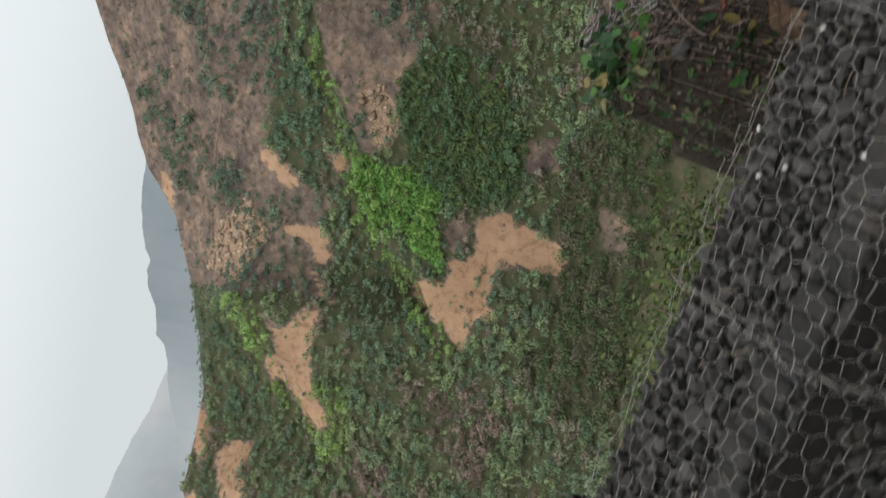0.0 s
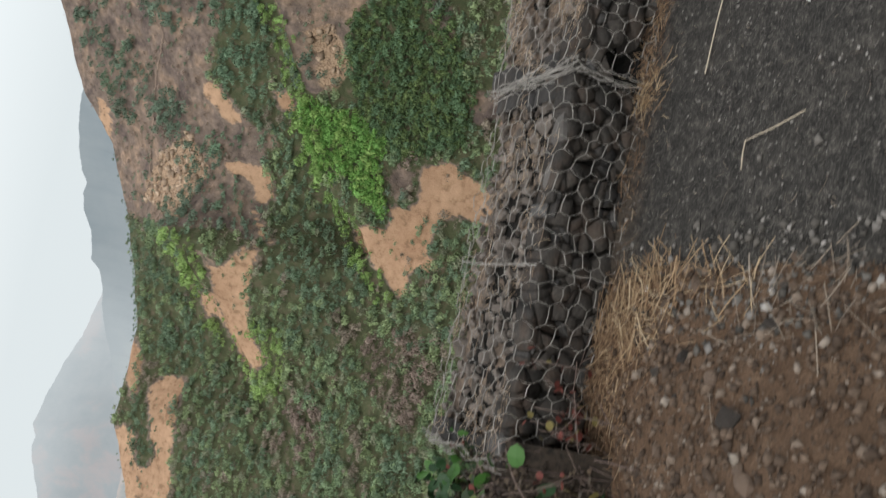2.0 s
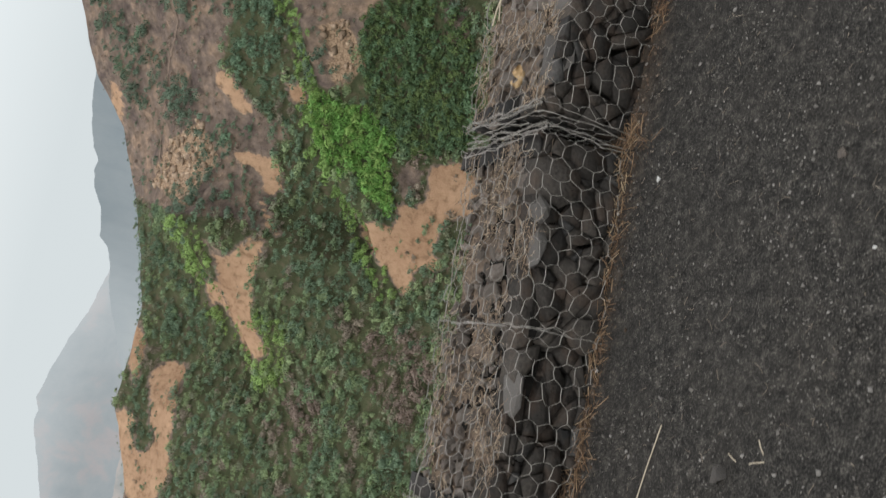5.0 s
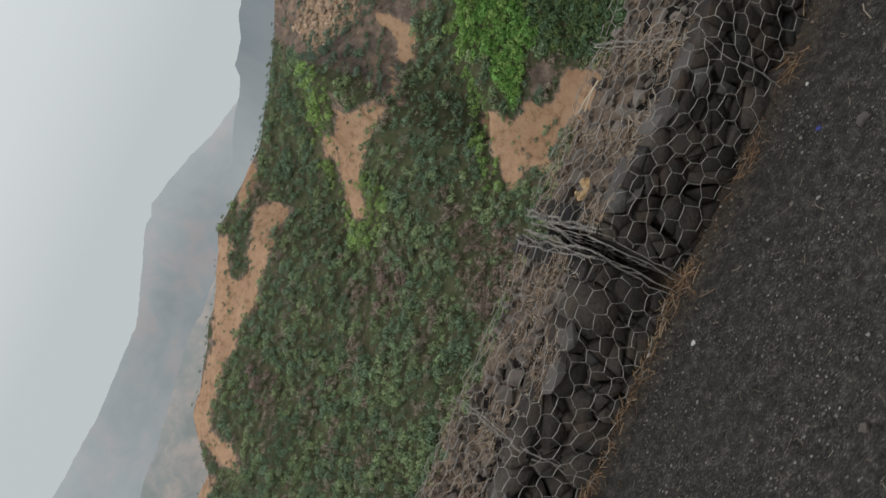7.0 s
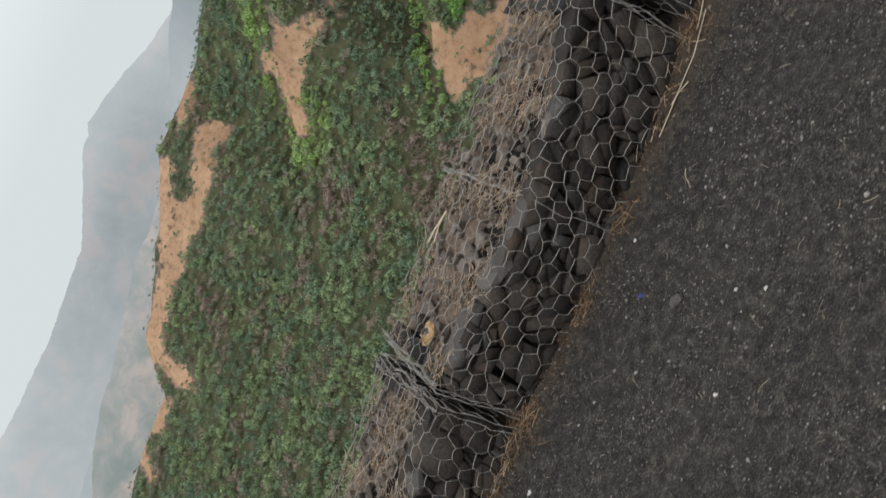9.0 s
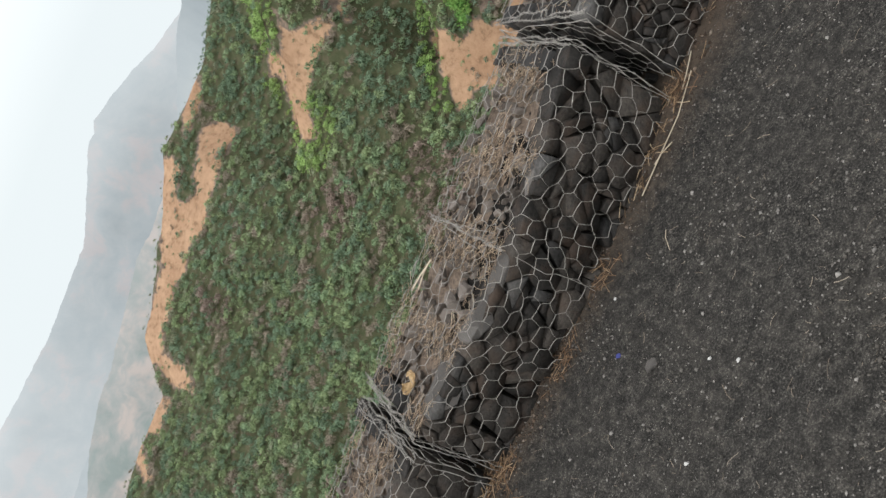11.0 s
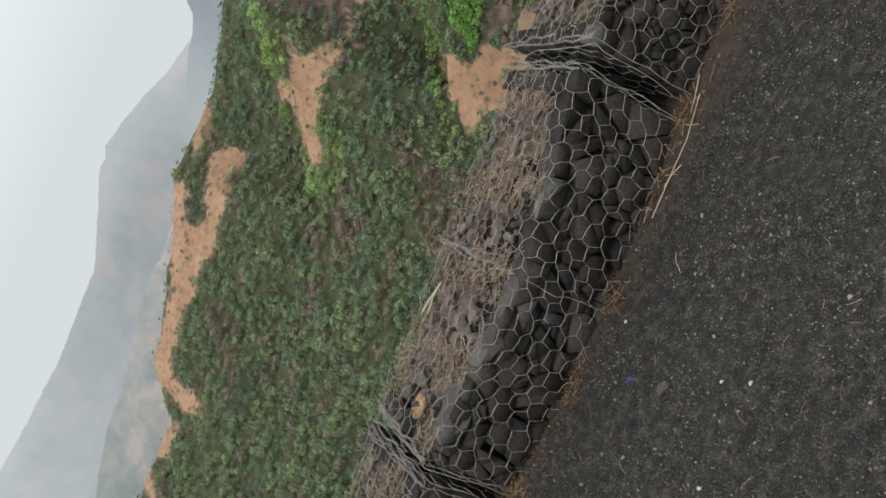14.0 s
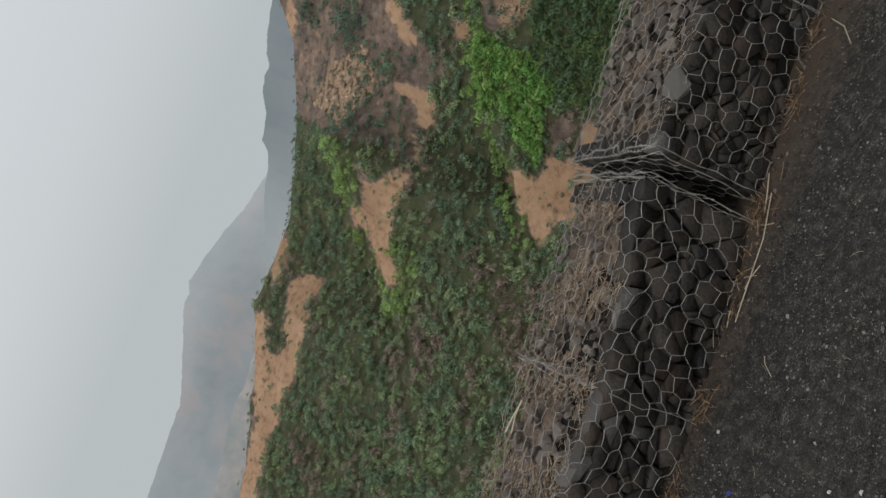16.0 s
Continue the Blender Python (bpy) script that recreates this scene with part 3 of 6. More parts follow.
GROVE = [[(22.6, -15.0), (25.5, -18.2), (25.4, -21.3), (20.4, -24.8), (16.6, -25.1), (14.5, -20.9), (16.5, -17.6)]]
CLUMPS = [[(-4.9, -8.0), (-6.3, -7.9), (-7.7, -7.9), (-9.4, -8.6), (-8.8, -9.2), (-7.0, -9.7), (-5.6, -8.8)]]
LIME.append([(-1.4, -14.6), (0.3, -15.2), (1.2, -15.7), (-0.2, -16.6), (-2.1, -16.8), (-3.3, -16.7), (-3.5, -15.6)])
THICKET = [
    [(21.3, -7.7), (22.2, -10), (20.3, -11), (19, -10.6), (17.4, -11.5), (15.4, -11.3), (14.7, -10.4), (15.9, -9.3), (16.4, -7.7), (18.4, -7.9)],
    [(12.8, -7.6), (13.4, -10.8), (12.5, -11), (11.5, -9.4), (11.6, -8.3)],
    [(10.2, -8.9), (10.2, -10.9), (9, -12.3), (7.7, -11.9), (8.1, -10.3)],
    [(14.7, -1.5), (15.1, -2.2), (14, -2.7), (13.1, -2.3)],
    [(16.5, -2.1), (16.8, -2.5), (16, -2.7), (15.8, -2.2)],
]
BROWN = [
    [(-6.6, -17), (-4.5, -17.7), (-4.7, -19.4), (-7, -19.9), (-8.5, -18.5)],
    [(-14, -12), (-13, -13.5), (-15, -14.8), (-16.4, -13.8)],
    [(-4.1, -16.9), (-2.9, -18.9), (-5.1, -20), (-6.5, -18.4)],
    [(16.4, -21.3), (16.9, -23.1), (14.7, -22.8), (11.8, -21.1), (13.4, -20.8)],
    [(14.5, -28.3), (14.7, -30.6), (11.5, -33.8), (6.1, -34.2), (7.3, -31.5), (10.4, -29.9)],
    [(1.2, -21.3), (2.6, -24.6), (-0.3, -26.8), (-4.5, -25.7), (-2.6, -22.6)],
]
TRACK = [(26, -3.6), (21.0, -4.1), (18.1, -4.3), (15.3, -4.5), (12.4, -5.0), (9.9, -5.4), (8.2, -6.0)]


def depth_inside(az, el, polygon, softness):
    """0 outside, 1 inside, half on the edge of a polygon, over a soft border."""
    p = np.array(polygon, float)
    q = np.roll(p, -1, axis=0)
    inside = np.zeros(len(az), bool)
    near = np.full(len(az), 1e9)
    for (ax, ay), (bx, by) in zip(p, q):
        cross = (ay > el) != (by > el)
        inside ^= cross & (az < (bx - ax) * (el - ay) / ((by - ay) or 1e-9) + ax)
        t = np.clip(((az - ax) * (bx - ax) + (el - ay) * (by - ay)) / ((bx - ax) ** 2 + (by - ay) ** 2), 0, 1)
        near = np.minimum(near, np.hypot(az - ax - t * (bx - ax), el - ay - t * (by - ay)))
    return np.clip(0.5 + np.where(inside, near, -near) / softness, 0, 1)


def zone(az, el, polygons, softness=0.8):
    out = np.zeros(len(az))
    ok = np.abs(az) < 60
    az, el = az + 0.20 * fbm(az, el * 2, 0.9, 5, 41), el + 0.14 * fbm(az, el * 2, 0.8, 5, 42)
    for p in polygons:
        out[ok] = np.maximum(out[ok], depth_inside(az[ok], el[ok], p, softness))
    return out


def polar(x, y, z):
    dx, dy = x - HUB[0], y - HUB[1]
    r = np.hypot(dx, dy)
    return np.degrees(np.arctan2(dx, dy)), np.degrees(np.arctan2(z - HUB[2], r)), r


def build_land():
    az = np.concatenate([np.arange(-180, -44, 4), np.arange(-44, 44, 0.16), np.arange(44, 180, 4)])
    radii, r = [], 1.2
    while r < 4800:
        radii.append(r)
        r *= 1.05 if r < 60 else 1.03 if r < 125 else 1.0065 if r < 262 else 1.06
    radii = np.array(radii)
    A, R = np.meshgrid(np.radians(az), radii)
    x, y = HUB[0] + R * np.sin(A), HUB[1] + R * np.cos(A)
    x, y = x.ravel(), y.ravel()
    z = np.empty_like(x)
    z[:] = ground_height(x, y)
    n, m = len(radii), len(az)
    i = np.arange(n - 1)[:, None] * m
    j = np.arange(m)[None]
    k = (j + 1) % m
    faces = np.stack([i + j, i + m + j, i + m + k, i + k], -1).reshape(-1, 4)
    me = mesh_arrays("ground", np.stack([x, y, z], -1), faces, MAT_TERRAIN, True)
    a, e, d = polar(x, y, z)
    cover = np.stack([zone(a, e, SAND), zone(a, e, DRY, 1.5), zone(a, e, ROCKY, 1.2)], -1)
    colour_points(me, "cover", cover)
    tagged(new("ground", me), "valley and hillside of scrub, bare sandy earth and dry grass", "ground", kind="structure")


build_land()


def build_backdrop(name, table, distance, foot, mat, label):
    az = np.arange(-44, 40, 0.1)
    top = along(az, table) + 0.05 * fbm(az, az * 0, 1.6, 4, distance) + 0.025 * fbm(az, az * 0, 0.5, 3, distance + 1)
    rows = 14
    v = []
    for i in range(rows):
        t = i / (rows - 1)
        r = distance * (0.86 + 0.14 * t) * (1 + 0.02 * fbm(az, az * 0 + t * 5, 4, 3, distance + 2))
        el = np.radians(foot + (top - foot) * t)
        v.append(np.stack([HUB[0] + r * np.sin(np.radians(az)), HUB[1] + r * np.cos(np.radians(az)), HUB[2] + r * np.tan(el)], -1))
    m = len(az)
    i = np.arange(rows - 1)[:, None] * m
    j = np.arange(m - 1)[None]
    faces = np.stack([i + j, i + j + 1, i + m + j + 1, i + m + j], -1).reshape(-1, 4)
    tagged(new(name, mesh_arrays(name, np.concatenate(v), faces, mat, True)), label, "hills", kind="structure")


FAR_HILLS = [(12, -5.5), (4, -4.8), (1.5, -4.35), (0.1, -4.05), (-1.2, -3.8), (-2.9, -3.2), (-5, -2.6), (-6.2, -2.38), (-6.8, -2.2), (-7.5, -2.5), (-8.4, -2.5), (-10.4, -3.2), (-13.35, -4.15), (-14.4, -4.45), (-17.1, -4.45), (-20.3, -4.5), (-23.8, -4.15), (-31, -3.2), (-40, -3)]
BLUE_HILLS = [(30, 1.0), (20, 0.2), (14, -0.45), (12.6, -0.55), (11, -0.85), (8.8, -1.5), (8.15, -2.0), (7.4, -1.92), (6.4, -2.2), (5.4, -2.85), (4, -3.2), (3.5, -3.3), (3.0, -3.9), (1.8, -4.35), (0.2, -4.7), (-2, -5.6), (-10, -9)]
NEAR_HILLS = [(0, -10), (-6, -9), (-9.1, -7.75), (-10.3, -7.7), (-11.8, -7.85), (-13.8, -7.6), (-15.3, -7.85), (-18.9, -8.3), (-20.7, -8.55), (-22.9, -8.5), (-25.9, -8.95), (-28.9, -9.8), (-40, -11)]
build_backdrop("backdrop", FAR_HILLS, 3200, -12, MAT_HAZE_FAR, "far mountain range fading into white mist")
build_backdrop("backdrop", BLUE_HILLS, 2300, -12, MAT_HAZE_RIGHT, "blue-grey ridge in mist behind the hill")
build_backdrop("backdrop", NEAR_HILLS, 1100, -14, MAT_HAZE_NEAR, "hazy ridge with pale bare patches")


def road_height(x, y):
    """The road's surface, its verge under the baskets and the washed-out gap."""
    brink = 0.62 + 0.1 * smooth(0, 3, x)
    z = -1.6 * np.maximum(0, y - brink)
    z = z - 0.16 * smooth(-2.25, -2.7, x) * smooth(-2.1, -1.6, y) * smooth(-3.9, -3.5, x)
    w = washout(x, y)
    z = z * (1 - w) + w * (-0.5 - 1.35 * np.maximum(0, y + 0.9))
    z = z + 0.006 * fbm(x, y, 0.9, 3, 4) + 0.004 * fbm(x, y, 0.12, 3, 5) * smooth(-1.9, -1.5, y)
    return z


def grid_mesh(name, xs, ys, height, mat):
    X, Y = np.meshgrid(xs, ys)
    x, y = X.ravel(), Y.ravel()
    n, m = len(ys), len(xs)
    i = np.arange(n - 1)[:, None] * m
    j = np.arange(m - 1)[None]
    faces = np.stack([i + j, i + j + 1, i + m + j + 1, i + m + j], -1).reshape(-1, 4)
    return mesh_arrays(name, np.stack([x, y, height(x, y)], -1), faces, mat, True)


def steps(a, b, lo, hi, fine, coarse):
    return np.concatenate([np.arange(a, lo, coarse), np.arange(lo, hi, fine), np.arange(hi, b + coarse, coarse)])


road = new("road", grid_mesh("road", steps(-16, 16, -5.6, 4.2, 0.03, 0.6), steps(-9, 2.4, -1.9, 1.0, 0.03, 0.35), road_height, MAT_ASPHALT))
road.data.materials.append(MAT_SOIL)
for face in road.data.polygons:
    if face.center.z < -0.04:
        face.material_index = 1
tagged(road, "dark worn asphalt road with grit and dust", "road", kind="structure")

# ---- scrub on the hillsides ----


def scrub_templates(count, leaves, seed):
    """Crowns about two units across: some rounded boughs, each a shell of leaf sprays."""
    r = rng_of(seed)
    out = []
    for _ in range(count):
        k = int(r.integers(4, 8))
        ang, rad = r.uniform(0, 6.283, k), 0.62 * np.sqrt(r.uniform(0, 1, k))
        boughs = np.stack([rad * np.cos(ang), rad * np.sin(ang), 0.35 + 0.55 * (1 - rad**1.5) + r.normal(0, 0.08, k)], -1)
        reach = r.uniform(0.26, 0.46, k)
        pick = r.choice(k, leaves, p=reach**2 / (reach**2).sum())
        d = r.normal(size=(leaves, 3))
        d[:, 2] = np.abs(d[:, 2]) * 1.15 - 0.35
        d /= np.linalg.norm(d, axis=1, keepdims=True)
        p = boughs[pick] + d * (reach[pick] * r.uniform(0.84, 1.1, leaves))[:, None]
        n = d + r.normal(0, 0.24, (leaves, 3))
        n /= np.linalg.norm(n, axis=1, keepdims=True)
        a = np.cross(n, r.normal(size=(leaves, 3)))
        a /= np.linalg.norm(a, axis=1, keepdims=True)
        b = np.cross(n, a)
        s = r.uniform(0.10, 0.185, (leaves, 1))
        out.append(np.stack([p - a * s, p + a * s * 0.9 + b * s * 0.35, p + b * s * 1.1], 1))
    return np.array(out)


def scatter_scrub(name, n, seed, az_range, r_range, size, leaves, label, chooser):
    """Scrub over a stretch of hillside, as one mass; chooser gives each plant's chance, size and colour."""
    r = rng_of(seed)
    az = r.uniform(*az_range, n)
    d = r.uniform(r_range[0] ** 1.0, r_range[1] ** 1.0, n)
    x, y = HUB[0] + d * np.sin(np.radians(az)), HUB[1] + d * np.cos(np.radians(az))
    z = ground_height(x, y)
    a, e, _ = polar(x, y, z)
    chance, grow, tint = chooser(a, e, x, y, r)
    ahead = ground_height(x + 2 * np.sin(np.radians(az)), y + 2 * np.cos(np.radians(az)))
    chance = chance * np.clip(np.hypot(1, (ahead - z) / 2) / 2.1, 0.3, 1)
    keep = r.uniform(size=n) < chance
    x, y, z, grow, tint = x[keep], y[keep], z[keep], grow[keep], tint[keep]
    n = len(x)
    templates = scrub_templates(14, leaves, seed + 1)
    v = templates[r.integers(0, 14, n)]
    ang = r.uniform(0, 6.283, n)
    c, s = np.cos(ang)[:, None, None], np.sin(ang)[:, None, None]
    v = np.stack([v[..., 0] * c - v[..., 1] * s, v[..., 0] * s + v[..., 1] * c, v[..., 2]], -1)
    scale = (size[0] + (size[1] - size[0]) * r.uniform(size=n) ** 1.8) * grow
    scale = scale[:, None, None, None]
    v = v * scale * (1, 1, 1.12) + np.stack([x, y, z - 0.1], -1)[:, None, None]
    verts = v.reshape(-1, 3)
    me = mesh_arrays(name, verts, np.arange(len(verts)).reshape(-1, 3), MAT_FOLIAGE)
    colour_points(me, "tint", np.repeat(tint, leaves * 3, axis=0))
    tagged(new(name, me), label, "scrub", kind="stuff")


TINTS = np.array([(0.100, 0.142, 0.092), (0.124, 0.170, 0.096), (0.155, 0.196, 0.102), (0.165, 0.140, 0.110), (0.140, 0.150, 0.100)])


def valley_cover(a, e, x, y, r):
    """Leafless brown and dark olive thicket with some green in it."""
    n = len(x)
    pick = fbm(x, y, 11, 3, 18) + r.normal(0, 0.35, n)
    tint = np.where((pick > 0.3)[:, None], (0.115, 0.165, 0.06), np.where((pick > -0.45)[:, None], (0.085, 0.122, 0.058), (0.12, 0.098, 0.075)))
    west = a < 2 + r.normal(0, 1.5, n)
    tint[west] = TINTS[r.integers(0, 3, west.sum())] * 1.2
    return np.ones(n), np.ones(n), tint * r.uniform(0.7, 1.3, (n, 1))


def forest_cover(a, e, x, y, r):
    green = fbm(x, y, 24, 4, 14) > 0.12
    sand, dry, rocky = zone(a, e, SAND, 0.5), zone(a, e, DRY, 1.2), zone(a, e, ROCKY, 0.8)
    dry = np.where(green, 0, dry)
    lush, lime, dark = zone(a, e, LUSH, 0.8), zone(a, e, LIME, 0.8), zone(a, e, DARK, 1.5)
    tufts = fbm(x, y, 7, 3, 15)
    chance = np.where(sand > 0.9, 0.05, np.where(sand > 0.6, 0.2, np.where(sand > 0.3, 0.55, 1.0)))
    chance = np.where((sand > 0.45) & (tufts > np.where(a < -3, 0.1, 0.2)), 0.55, chance)
    chance = np.where((dry > 0.5) & (dark < 0.5), chance * 0.5, chance)
    chance = np.where(rocky > 0.5, chance * 0.35, chance)
    pick = 0.5 + 0.55 * fbm(x, y, 22, 3, 11) + r.normal(0, 0.28, len(x))
    tint = TINTS[np.clip((pick * 3).astype(int), 0, 2)].copy()
    brownish = (fbm(x, y, 16, 3, 12) + r.normal(0, 0.2, len(x))) > 0.5
    tint[brownish] = TINTS[3]
    tint[r.uniform(size=len(x)) < 0.12] = TINTS[4]
    drymask = (dry > 0.5) & (dark < 0.5)
    tint[green & (zone(a, e, DRY, 1.2) > 0.5)] = TINTS[0] * np.array((0.9, 0.86, 0.95))
    tint[drymask] = np.where(r.uniform(size=(drymask.sum(), 1)) < 0.6, (0.20, 0.155, 0.125), (0.105, 0.135, 0.09))
    tint[(dark > 0.5) & (r.uniform(size=len(x)) < 0.6)] = TINTS[0]
    bare = zone(a, e, BROWN, 1.0) > 0.45
    tint[bare & (r.uniform(size=len(x)) < 0.7)] = (0.160, 0.125, 0.105)
    thicket = zone(a, e, THICKET, 0.6) > 0.5
    tint[thicket] = TINTS[0] * np.array((0.95, 1.0, 1.0))
    chance = np.where(thicket | (lush > 0.4), 1.0, chance)
    tint[lush > 0.5] = np.where(r.uniform(size=((lush > 0.5).sum(), 1)) < 0.75, (0.105, 0.205, 0.056), (0.15, 0.23, 0.07))
    tint[(lime > 0.5) & (r.uniform(size=len(x)) < 0.8)] = (0.17, 0.245, 0.085)
    grove, clump = zone(a, e, GROVE, 0.8), zone(a, e, CLUMPS, 0.6)
    tint[grove > 0.5] = TINTS[0] * np.array((0.74, 0.84, 0.70))
    chance = np.where(grove > 0.5, 1.0, chance)
    tint[clump > 0.4] = TINTS[0] * 0.9
    chance = np.where(clump > 0.4, 0.75, chance)
    low = (e + 1.5 * fbm(x, y, 18, 3, 19) < -28.6) & (a > 1)
    tint[low] = np.where(r.uniform(size=(low.sum(), 1)) < 0.5, (0.066, 0.094, 0.046), (0.088, 0.086, 0.056))
    crown = (np.abs(e - along(a, SPUR)) < 0.9) & (a > 4) & (a < 24)
    tint[crown & (r.uniform(size=len(x)) < 0.7)] = (0.14, 0.215, 0.07)
    near_crest = e > along(a, CREST) - 0.5
    grow = np.where(near_crest, 0.42, 1.0) * np.where(sand > 0.45, 0.55, 1.0) * np.where(drymask, 0.55, 1.0) * np.where(lush > 0.5, 1.15, 1.0)
    tint *= 1.72 * r.uniform(0.74, 1.22, (len(x), 1))
    chance = np.where((a > 7) & (e > along(a, CREST) - 0.9), chance * 0.2, chance)
    return chance, grow, tint


scatter_scrub("scrub", 21500, 31, (-31, 31), (118, 262), (1.0, 2.2), 84, "dense green and brown scrub covering the opposite hillside", forest_cover)
scatter_scrub("scrub", 14000, 34, (-31, 31), (120, 250), (0.6, 1.25), 44, "smaller shrubs between the trees of the opposite hillside", forest_cover)
def mass_cover(polygons, tints):
    """One close-grown patch of a kind, with tints drawn from the given ones."""
    def choose(a, e, x, y, r):
        n = len(x)
        tint = np.array(tints)[r.integers(0, len(tints), n)] * r.uniform(0.8, 1.2, (n, 1))
        return (zone(a, e, polygons, 0.5) > 0.5) * 1.0, np.ones(n), tint
    return choose


scatter_scrub("scrub", 3600, 36, (9, 18), (124, 170), (0.9, 1.7), 80, "bright green bushes grown together on the crest of the spur", mass_cover(LUSH, [(0.15, 0.30, 0.075), (0.19, 0.35, 0.09), (0.24, 0.38, 0.11)]))
scatter_scrub("scrub", 4200, 37, (13, 27), (124, 170), (0.9, 1.8), 70, "dark green thicket below the rocky spur", mass_cover(GROVE, [(0.09, 0.140, 0.065), (0.115, 0.168, 0.072), (0.15, 0.205, 0.08)]))
scatter_scrub("scrub", 1600, 38, (-5, 2.5), (124, 200), (0.8, 1.5), 70, "yellow-green bush below the sandy path", mass_cover(LIME[1:], [(0.25, 0.34, 0.12), (0.29, 0.37, 0.14), (0.21, 0.30, 0.11)]))
scatter_scrub("scrub", 6500, 32, (-40, 40), (30, 120), (0.9, 1.9), 75, "dense brown and olive thicket in the valley bottom", valley_cover)
scatter_scrub("scrub", 900, 33, (-50, 45), (8, 32), (0.3, 0.8), 90, "low scrub on the steep slope below the road", valley_cover)


def hill_track():
    """A narrow footpath worn along the dry upper slope."""
    az = np.arange(8.2, 26, 0.12)
    el = along(az, TRACK) + 0.05 * fbm(az, az * 0, 3, 3, 27)
    d = np.arange(206, 258, 0.5)
    points = []
    for a0, e0 in zip(az, el):
        x, y = HUB[0] + d * math.sin(math.radians(a0)), HUB[1] + d * math.cos(math.radians(a0))
        z = ground_height(x, y)
        rise = np.degrees(np.arctan2(z - HUB[2], d))
        k = int(np.argmax(rise > e0))
        points.append((x[k], y[k], z[k] + 0.3))
    p = np.array(points)
    side = np.array([0.0, 0.2, 0.13])
    v = np.concatenate([p - side, p + side])
    n = len(p)
    f = np.array([(i, i + 1, n + i + 1, n + i) for i in range(n - 1)])
    tagged(new("path", mesh_arrays("path", v, f, MAT_TRACK)), "narrow bare footpath along the dry upper slope", "path", kind="structure")


hill_track()

r1 = rng_of(35)
pa, pe = r1.uniform(5, 24, 9000), r1.uniform(100, 250, 9000)
ox, oy = HUB[0] + pe * np.sin(np.radians(pa)), HUB[1] + pe * np.cos(np.radians(pa))
oz = ground_height(ox, oy)
oa, oe, _ = polar(ox, oy, oz)
ok = (zone(oa, oe, ROCKY, 0.8) > 0.5) & (r1.uniform(size=9000) < 0.75)
v, f = many_rocks(np.stack([ox, oy, oz], -1)[ok], r1.uniform(0.3, 1.3, ok.sum()), 36, 0.8)
MAT_OUTCROP = island_material("outcrop", [(0.0, (0.20, 0.145, 0.10)), (1.0, (0.52, 0.39, 0.28))], 0.9, 0.8)
tagged(new("rock_outcrop", mesh_arrays("rock_outcrop", v, f, MAT_OUTCROP)), "pale broken rock outcrops on the dry hillside", "rocks", kind="stuff")

# ---- stone baskets ----


def hex_lines(width, height, pitch, u0, v0):
    """Wires of a hexagonal net on a width x height panel: twisted pairs and single wires, as 2D polylines."""
    side = pitch * 0.35
    step_u, step_v = pitch, pitch * 0.30
    twist, single = [], []
    nv = int(height / step_v) + 3
    nu = int(width / step_u) + 3
    for j in range(-1, nv):
        for i in range(-1, nu):
            cu = i * step_u + (0.5 * step_u if j % 2 else 0) + u0
            cv = j * step_v + v0
            a, b = (cu - side / 2, cv), (cu + side / 2, cv)
            twist.append((a, b))
            single.append((b, (cu + step_u / 2 - side / 2, cv + step_v)))
            single.append((b, (cu + step_u / 2 - side / 2, cv - step_v)))
    return twist, single


def clip_line(p, q, w, h):
    """The stretch of a segment that lies on the panel, or None."""
    p, q = np.array(p), np.array(q)
    t0, t1 = 0.0, 1.0
    for k, top in ((0, w), (1, h)):
        d = q[k] - p[k]
        if abs(d) < 1e-9:
            if not 0 <= p[k] <= top:
                return None
            continue
        a, b = sorted(((0 - p[k]) / d, (top - p[k]) / d))
        t0, t1 = max(t0, a), min(t1, b)
    if t1 - t0 < 0.02:
        return None
    return p + (q - p) * t0, p + (q - p) * t1


def net_mesh(name, width, height, place, seed, pitch=0.142, thin=0.0011, thick=0.0017, selvedge=False):
    """A hexagonal wire net laid over place(u, v, out), if wanted with a wire round its rim."""
    r = rng_of(seed)
    twist, single = hex_lines(width, height, pitch, r.uniform(0, pitch), r.uniform(0, pitch))
    lines, radii = [], []
    ph = r.uniform(0, 6, 4)

    def at(p):
        u, v = p
        u2 = u + 0.014 * math.sin(9 * v + ph[0]) + 0.010 * math.sin(13 * u + ph[1]) + 0.005 * math.sin(61 * u + 47 * v)
        v2 = v + 0.014 * math.sin(8 * u + ph[2]) + 0.007 * math.sin(15 * v + ph[3]) + 0.005 * math.sin(53 * u - 67 * v)
        out = 0.012 + 0.009 * math.sin(17 * u + ph[1]) * math.sin(19 * v + ph[2]) + 0.004 * math.sin(47 * u + 31 * v)
        return place(min(max(u2, 0), width), min(max(v2, 0), height), out)

    for group, rad in ((twist, thick), (single, thin)):
        for p, q in group:
            c = clip_line(p, q, width, height)
            if c is None:
                continue
            p, q = c
            lines.append([at(p), at((p + q) / 2), at(q)])
            radii.append(rad)
    if selvedge:
        rim = [(0, 0), (width, 0), (width, height), (0, height), (0, 0)]
        lines.append([at(np.array(a) + (np.array(b) - a) * k / 8) for a, b in zip(rim, rim[1:]) for k in range(9)])
        radii.append(thick * 1.1)
    return tube_mesh(name, lines, radii, MAT_WIRE)


def wavy(p, q, count, amount, seed):
    r = rng_of(seed)
    t = np.linspace(0, 1, count)[:, None]
    p, q = np.array(p, float), np.array(q, float)
    return p + (q - p) * t + r.normal(0, amount, (count, 3)) * np.sin(math.pi * t) ** 0.3


